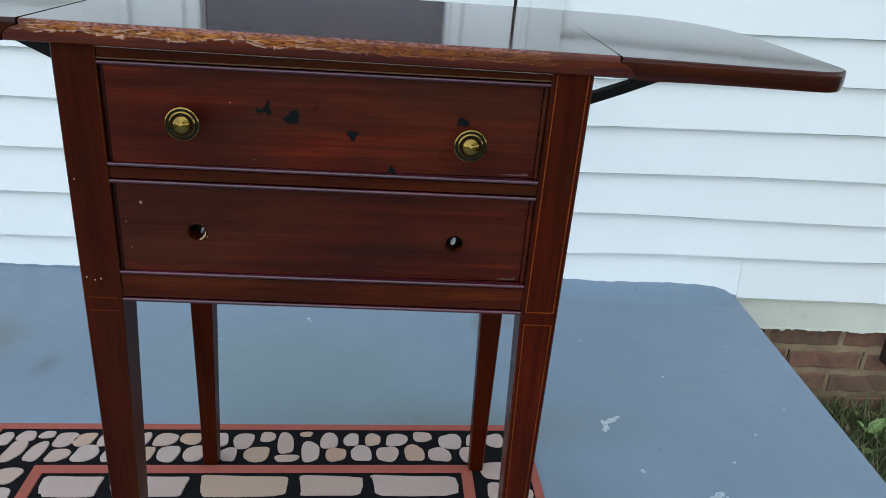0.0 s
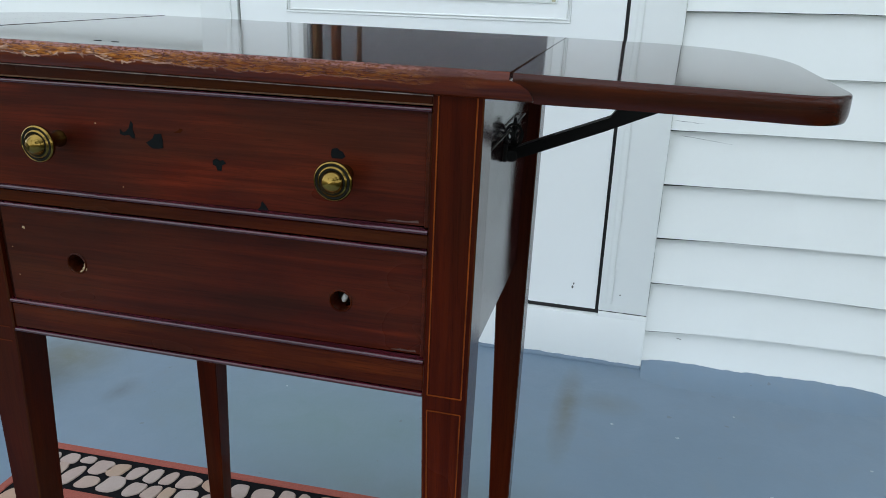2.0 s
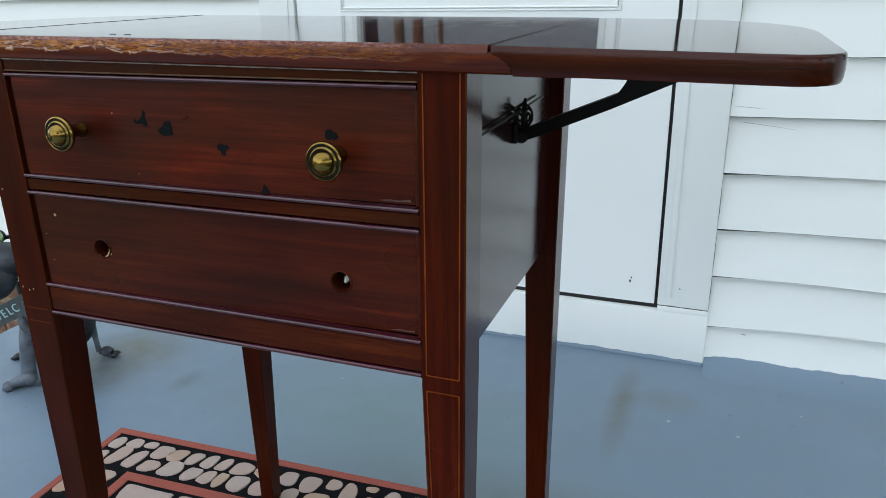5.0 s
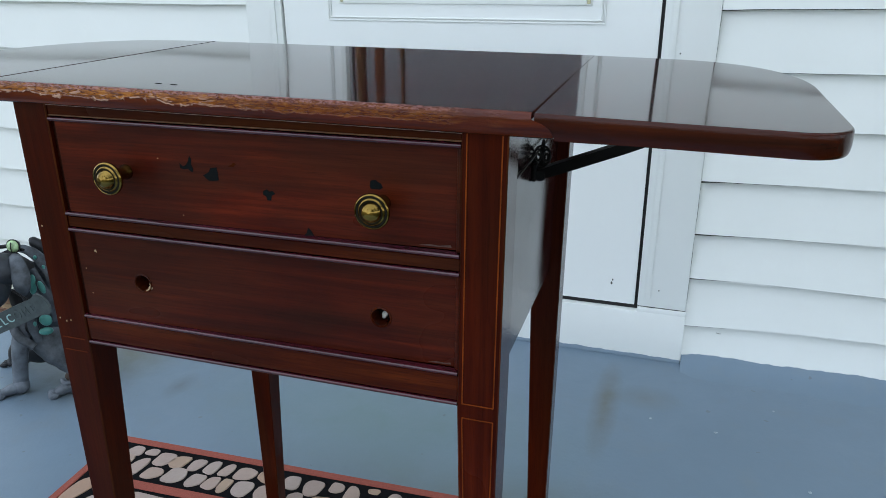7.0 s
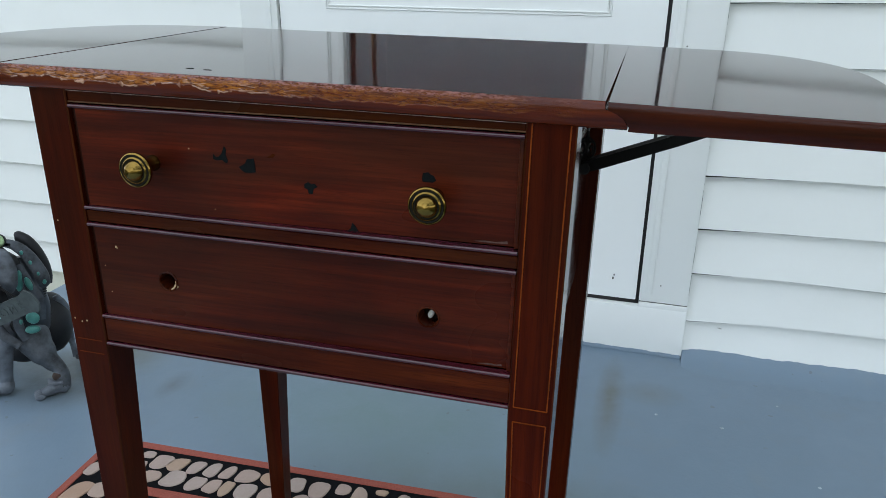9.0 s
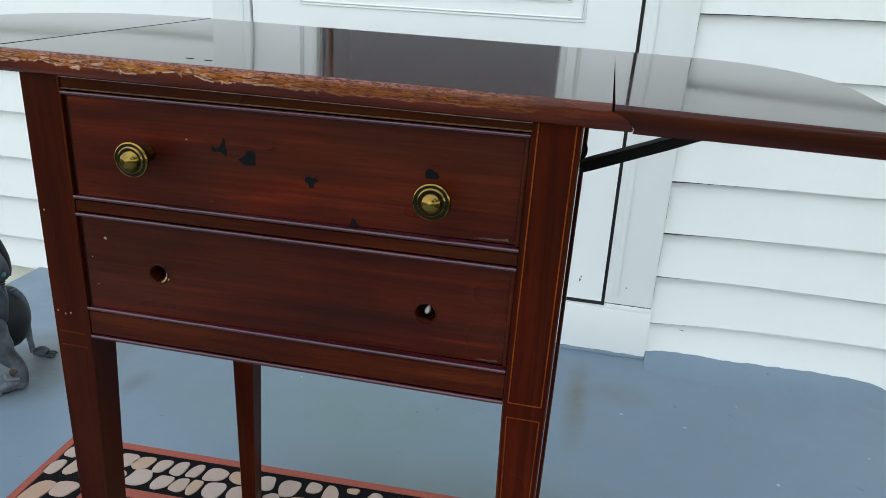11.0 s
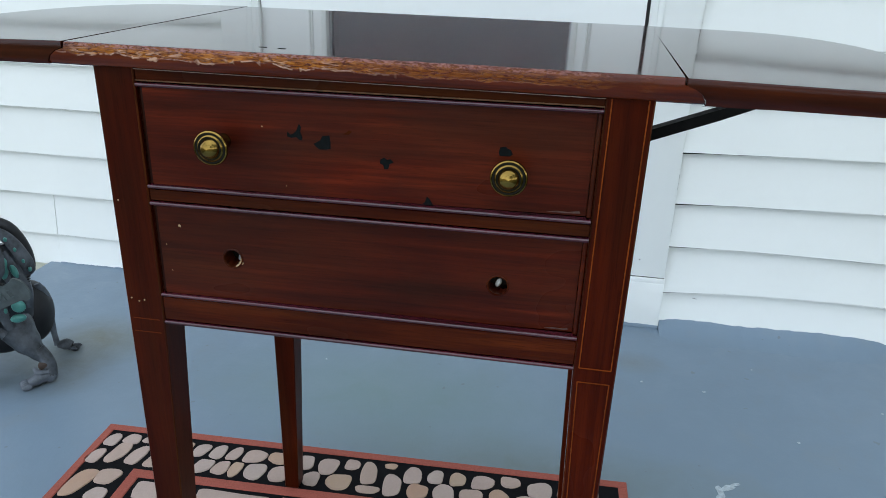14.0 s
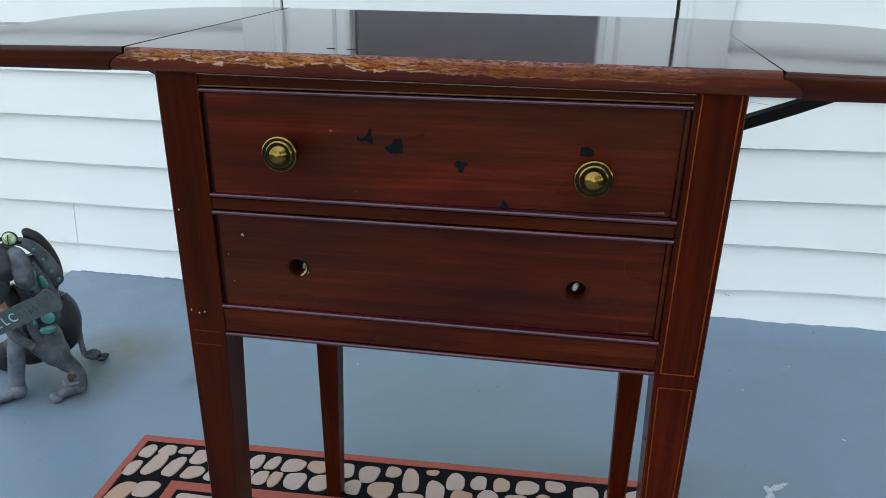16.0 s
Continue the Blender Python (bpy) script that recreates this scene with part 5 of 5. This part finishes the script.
limb(bm, [(-0.925, 0.474, 0.318), (-0.886, 0.486, 0.328), (-0.850, 0.492, 0.322)], [0.003, 0.004, 0.003], 8, BLACK)
# front legs and paws
limb(bm, [(-0.896, 0.496, 0.160), (-0.898, 0.478, 0.122), (-0.906, 0.473, 0.078), (-0.918, 0.475, 0.036), (-0.920, 0.474, 0.018)], [0.018, 0.0165, 0.0150, 0.0145, 0.0165], 16, PALE, 0.85)
limb(bm, [(-0.834, 0.516, 0.066), (-0.822, 0.518, 0.050), (-0.815, 0.516, 0.034), (-0.814, 0.511, 0.016)], [0.0150, 0.0135, 0.0140, 0.0150], 14, GREY)
blob(bm, (-0.918, 0.472, 0.017), (0.0165, 0.0165, 0.0165), (0, 0, 0), PALE)
blob(bm, (-0.814, 0.511, 0.016), (0.0150, 0.0150, 0.0155), (0, 0, 0), PALE)
for heel, toe in (((-0.918, 0.472), (-0.942, 0.447)), ((-0.814, 0.510), (-0.838, 0.483))):
    hx, hy, tx, ty = *heel, *toe
    limb(bm, [(hx, hy, 0.016), ((hx + tx) / 2, (hy + ty) / 2, 0.014), (tx, ty, 0.009)], [0.0150, 0.0165, 0.0125], 14, PALE, 0.72)
    for k in (-1.5, -0.5, 0.5, 1.5):
        ux, uy = (tx - hx) / 0.036, (ty - hy) / 0.036
        blob(bm, (tx + 0.006 * ux - 0.0068 * k * uy, ty + 0.006 * uy + 0.0068 * k * ux, 0.0072), (0.0052, 0.0105, 0.0072), (0, 0, math.degrees(math.atan2(uy, ux)) - 90), PALE, 10, 8)
blob(bm, (-0.820, 0.5085, 0.037), (0.0130, 0.0080, 0.0100), (0, -25, 0), RUST)
limb(bm, [(-0.838, 0.502, 0.030), (-0.822, 0.494, 0.028), (-0.804, 0.502, 0.030)], [0.004, 0.006, 0.004], 8, PALE, 0.8)
# hind legs: a bent strap with a splayed paw, and a dark one on the far side
limb(bm, [(-0.868, 0.588, 0.172), (-0.868, 0.600, 0.136), (-0.878, 0.614, 0.080), (-0.881, 0.621, 0.036), (-0.880, 0.622, 0.010)], [0.006, 0.0115, 0.0085, 0.0055, 0.006], 10, PALE, 0.35)
for px, py, turn, tone in ((-0.880, 0.624, 12, GREY), (-1.012, 0.560, 200, BLACK)):
    c, s_ = math.cos(radians(turn)), math.sin(radians(turn))
    limb(bm, [(px, py, 0.010), (px + 0.016 * c, py + 0.016 * s_, 0.012), (px + 0.028 * c, py + 0.028 * s_, 0.008)], [0.007, 0.0125, 0.010], 12, tone, 0.6)
    for k in (-1, 0, 1):
        blob(bm, (px + 0.036 * c - k * 0.008 * s_, py + 0.036 * s_ + k * 0.008 * c, 0.0055), (0.0095, 0.0042, 0.0048), (0, 0, turn + 8 * k), tone, 8, 6)
blob(bm, (-1.005, 0.556, 0.034), (0.024, 0.022, 0.034), (0, 12, 20), BLACK, 16, 10)
blob(bm, (-0.962, 0.566, 0.050), (0.046, 0.026, 0.034), (0, 18, 30), BLACK, 18, 12)
limb(bm, [(-0.930, 0.575, 0.110), (-0.972, 0.566, 0.090), (-1.000, 0.558, 0.050)], [0.020, 0.018, 0.012], 12, BLACK, 0.6)
# back strap with teal rivets, coil spring, dark tail
coil = [(-0.838 - 0.00018 * k + 0.0065 * math.cos(6.28 * k / 9), 0.537 + 0.0065 * math.sin(6.28 * k / 9), 0.226 - 0.00062 * k) for k in range(72)]
tube(bm, coil, 0.0013, 5, BLACK)
limb(bm, [(-0.885, 0.488, 0.322), (-0.866, 0.505, 0.318), (-0.845, 0.511, 0.306), (-0.828, 0.515, 0.282), (-0.817, 0.518, 0.254), (-0.8155, 0.520, 0.236), (-0.817, 0.521, 0.229)], [0.007, 0.0095, 0.0115, 0.0130, 0.0140, 0.0120, 0.006], 14, GREY, 0.28)
limb(bm, [(-0.889, 0.543, 0.317), (-0.884, 0.545, 0.317), (-0.869, 0.550, 0.306), (-0.858, 0.555, 0.285), (-0.851, 0.560, 0.260), (-0.847, 0.560, 0.236), (-0.845, 0.555, 0.218)], [0.004, 0.0105, 0.0115, 0.0115, 0.0105, 0.0095, 0.008], 14, BLACK, 0.85)
for x, y, z in ((-0.841, 0.505, 0.302), (-0.8285, 0.508, 0.282), (-0.8185, 0.511, 0.259), (-0.8095, 0.514, 0.243)):
    blob(bm, (x, y, z), (0.0040, 0.0030, 0.0055), (0, 30, 0), TEAL, 8, 6)
statue = part("dog_statue", bm, (statue_grey, statue_dark, statue_teal, statue_green, statue_rust, statue_pale, statue_slate), None, "", 60)
tagged(statue, "grey scrap-metal dog statue with teal glass and goggle eyes", "statue")

# sign hanging by a chain below the muzzle
sign = thing("welcome_sign", "bone-shaped grey metal sign with verdigris letters", "sign", pose(-0.831, 0.420, 0.2135, 6, -26, 4))
bm = bmesh.new()
pts = []
for k in range(40):
    a = math.tau * k / 40
    c, s = math.cos(a), math.sin(a)
    x = 0.098 * math.copysign(abs(c) ** 0.35, c)
    knob_end = max(0, (abs(x) - 0.072) / 0.026)
    pts.append((x, (0.0185 + 0.008 * math.sin(math.pi * min(1, knob_end))) * math.copysign(abs(s) ** 0.5, s)))
slab(bm, pts, -0.002, 0.002)
for v in bm.verts:
    v.co = Vector((v.co.x, -v.co.z, v.co.y))
part("plate", bm, sign_mat, sign)
for ch, x in zip("WELCOME", (-0.061, -0.040, -0.022, -0.004, 0.017, 0.039, 0.060)):
    cu = bpy.data.curves.new("letter", "FONT")
    cu.body, cu.size, cu.extrude, cu.align_x, cu.align_y = ch, 0.0235, 0.0006, "CENTER", "CENTER"
    cu.materials.append(letter_mat if x < 0.01 else letter_dim)
    lt = new("letter", cu)
    lt.parent = sign
    lt.matrix_local = pose(x, -0.0026, 0, 90, 0, 0)
for x0 in (-0.075, 0.06):
    bm = bmesh.new()
    top = Vector((-0.062 if x0 < 0 else 0.030, 0.012, 0.060 if x0 < 0 else 0.045))
    low = Vector((x0, 0, 0.018))
    for k in range(11):
        p = low.lerp(top, (k + 0.5) / 11)
        d = (top - low).normalized()
        side = Vector((0, 1, 0)) if k % 2 else d.cross(Vector((0, 1, 0))).normalized()
        pts = [p + d * 0.0048 * math.cos(a) + side * 0.0022 * math.sin(a) for a in (math.tau * i / 10 for i in range(11))]
        tube(bm, pts, 0.0007, 4)
    part("chain", bm, iron, sign, "small dark chain")


# ---- grass beside the porch ----
rng = random.Random(5)


def blades(count, x0, x1, y0, y1):
    vs, fs = [], []
    for _ in range(count):
        x, y = x0 + (x1 - x0) * rng.random() ** 1.6 if x0 > 0 else x1 - (x1 - x0) * rng.random() ** 1.6, y1 - (y1 - y0) * rng.random() ** 1.3
        h, a, w = rng.uniform(0.025, 0.085), rng.uniform(0, 6.28), rng.uniform(0.0012, 0.0026)
        bend = rng.uniform(0.2, 1.0) * h
        c, s = math.cos(a), math.sin(a)
        k = len(vs)
        for t, ww in ((0, 1), (0.55, 0.8), (1, 0.1)):
            bx, by, z = x + c * bend * t * t, y + s * bend * t * t, -0.362 + h * t
            vs += [(bx - s * w * ww, by + c * w * ww, z), (bx + s * w * ww, by - c * w * ww, z)]
        fs += [(k, k + 1, k + 3, k + 2), (k + 2, k + 3, k + 5, k + 4)]
    return vs, fs


me = bpy.data.meshes.new("grass")
a, b = blades(22000, 0.92, 2.9, -0.9, 1.03), blades(11000, -3.0, -1.21, -0.5, 1.03)
me.from_pydata(a[0] + b[0], [], a[1] + [tuple(i + len(a[0]) for i in f) for f in b[1]])
me.materials.append(grass_mat)
tagged(new("grass", me), "short uneven grass beside the porch", "grass", kind="stuff")
vs, fs = [], []
for k in range(420):
    x, y = (rng.uniform(0.96, 1.9), rng.uniform(0.2, 1.02)) if k % 3 else (rng.uniform(-1.9, -1.21), rng.uniform(0.3, 1.02))
    m = pose(x, y, -0.345 + rng.uniform(0, 0.03), rng.uniform(-35, 35), rng.uniform(-35, 35), rng.uniform(0, 360))
    r = rng.uniform(0.008, 0.022)
    k0 = len(vs)
    for px, py in ((-1.3, 0), (-0.5, 0.5), (0.4, 0.45), (1.4, 0), (0.4, -0.45), (-0.5, -0.5)):
        vs.append(tuple(m @ Vector((px * r, py * r, 0.15 * r * abs(py)))))
    fs.append(tuple(range(k0, k0 + 6)))
me = bpy.data.meshes.new("leaf_litter")
me.from_pydata(vs, [], fs)
me.materials.append(litter_mat)
tagged(new("leaf_litter", me), "dry leaves and small green leaves in the grass", "leaf litter", kind="stuff")

# broad green weed leaf at the porch edge
weed = thing("weed", "broad-leaved pale green weed in the grass", "weed", pose(1.29, 0.90, -0.36))
weed_green = plain("weed_green", (0.21, 0.33, 0.11), 0.6)
for k, (turn, tilt, s) in enumerate(((28, 22, 0.95), (150, 40, 0.6), (265, 35, 0.6))):
    bm = bmesh.new()
    rows = [[(t * 0.075 * s, w * 0.017 * s * (1 - abs(2 * t - 1) ** 2.2), 0.006 * abs(w)) for w in (-1, -0.5, 0, 0.5, 1)] for t in (i / 8 for i in range(9))]
    loft(bm, rows, cap=False, closed=False)
    part("leaf", bm, weed_green, weed).matrix_local = pose(0, 0, 0.03, 0, -tilt, turn)


# ---- far trees and a building across the lawn, seen in the door glass ----
def tree(x, y, h, seed, leaf=1.0):
    r = random.Random(seed)
    th = thing("tree", "rounded tree in full green leaf", "tree", pose(x, y, -0.36), "far trees")
    bm = bmesh.new()
    tube(bm, [(0, 0, 0), (0.1, 0, h * 0.25), (0, 0.1, h * 0.6)], [h * 0.035, h * 0.028, h * 0.012], 8)
    for k in range(5):
        a = 1.25 * k + seed
        tube(bm, [(0.05, 0, h * (0.25 + 0.06 * k)), (math.cos(a) * h * 0.14, math.sin(a) * h * 0.14, h * (0.42 + 0.06 * k)), (math.cos(a) * h * 0.26, math.sin(a) * h * 0.26, h * (0.55 + 0.05 * k))], [h * 0.014, h * 0.009, h * 0.004], 5)
    part("trunk", bm, bark, th)
    vs, fs = [], []
    clumps = [(Vector((r.gauss(0, 0.2), r.gauss(0, 0.2), r.uniform(0.35, 0.95))) * h, r.uniform(0.08, 0.17) * h) for _ in range(26)]
    for c, rad in clumps:
        for _ in range(70):
            d = Vector((r.gauss(0, 1), r.gauss(0, 1), r.gauss(0, 1))).normalized() * rad * r.uniform(0.5, 1.05)
            m = Matrix.Translation(c + d) @ Euler((r.uniform(0, 6), r.uniform(0, 6), 0)).to_matrix().to_4x4()
            s, k0 = h * leaf * r.uniform(0.015, 0.032), len(vs)
            vs += [tuple(m @ Vector(p)) for p in ((-s, 0, 0), (0, -s * 0.6, 0), (s, 0, 0), (0, s * 0.6, 0))]
            fs.append((k0, k0 + 1, k0 + 2, k0 + 3))
    me = bpy.data.meshes.new("crown")
    me.from_pydata(vs, [], fs)
    me.materials.append(tree_leaf)
    new("crown", me).parent = th


FAR_TREES = ((-62, 3.4), (-56, 3.0), (-50, 3.2), (-46, 3.6), (-43, 4.0), (-41, 4.4), (-39, 4.6), (-37.4, 4.0), (-35.4, 3.4), (-33.4, 3.7), (-31.4, 3.5), (-29.7, 2.9), (-27.4, 1.9), (-25.6, 1.6), (-23.6, 1.4),
             (-19.0, 2.4), (-17.0, 2.9), (-15.0, 3.4), (-13.0, 3.6), (-8, 3.0), (-3, 2.6), (2, 2.4), (8, 2.8), (14, 3.0), (26, 3.2), (40, 3))
for k, (x, h) in enumerate(FAR_TREES):
    tree(x, -88 + 4 * math.sin(2.3 * k), h, 31 + k, 1.5)
# taller unseen trees, added to block sky light from one side of the porch
for k, (x, y, h) in enumerate(((6.8, -3.4, 7.5), (3.0, -6.6, 6.5), (9.5, -0.5, 8.0))):
    tree(x, y, h, 51 + k)


def pine(x, y, r0, lean, seed, material):
    """A tall pine with a long bare trunk and a high, thin crown of needle tufts."""
    r = random.Random(seed)
    th = thing("pine_tree", "tall pine with a bare orange-brown trunk", "tree", pose(x, y, -0.36), "pine trees")
    bm = bmesh.new()
    tube(bm, [(0, 0, 0), (0.02, 0, 0.8), (lean * 0.4, 0.05, 5.0), (lean, 0.1, 10.0), (lean * 1.4, 0.15, 16.0)], [r0 * 1.5, r0 * 1.1, r0, r0 * 0.85, r0 * 0.3], 12)
    for k in range(9):
        a, z = 2.4 * k + seed, 10.2 + 0.6 * k
        d = 2.3 - 0.16 * k
        tube(bm, [(lean, 0.1, z), (lean + 0.5 * d * math.cos(a), 0.5 * d * math.sin(a), z + 0.2), (lean + d * math.cos(a), d * math.sin(a), z + 0.7)], [0.07, 0.05, 0.02], 6)
    tufts = []
    for k in range(40):
        a, z = 2.4 * k + seed, 10.6 + 0.15 * k
        d = (2.4 - 0.25 * (z - 10.6)) * math.sqrt(r.random())
        tufts.append(Vector((lean + d * math.cos(a), d * math.sin(a), z + 0.4)))
    part("trunk", bm, material, th)
    vs, fs = [], []
    for c in tufts:
        for _ in range(60):
            p = Vector((r.gauss(0, 1), r.gauss(0, 1), r.gauss(0, 0.5))) * 0.32
            m = Matrix.Translation(c + p) @ Euler((r.uniform(0, 6), r.uniform(0, 6), 0)).to_matrix().to_4x4()
            s, k0 = r.uniform(0.08, 0.2), len(vs)
            vs += [tuple(m @ Vector(q)) for q in ((-s, 0, 0), (0, -s * 0.3, 0), (s, 0, 0), (0, s * 0.3, 0))]
            fs.append((k0, k0 + 1, k0 + 2, k0 + 3))
    me = bpy.data.meshes.new("crown")
    me.from_pydata(vs, [], fs)
    me.materials.append(tree_leaf)
    new("crown", me).parent = th


bark_tan = plain("pale_bark", (0.30, 0.20, 0.11), 0.9, 0, 0.6, 6)
bark_red = plain("reddish_bark", (0.30, 0.15, 0.085), 0.9, 0, 0.6, 6)
for k, (x, y, r0, lean, mt) in enumerate(((-11.78, -24, 0.19, 0.05, bark_tan), (-11.1, -24.3, 0.19, -0.05, bark_red), (-11.1, -26.5, 0.10, 0.1, bark_tan))):
    pine(x, y, r0, lean, 71 + k, mt)

# dark post at the porch's corner, seen only in the door glass
post = thing("porch_post", "dark painted square porch post", "post", pose(-1.16, -0.5, 0))
bm = bmesh.new()
box(bm, -0.033, 0.033, -0.04, 0.04, 0.06, 2.5, 0.004, 2)
part("shaft", bm, shutter_mat, post)
bm = bmesh.new()
box(bm, -0.040, 0.040, -0.050, 0.050, 0.0, 0.06, 0.004, 2)
part("base", bm, shutter_mat, post)
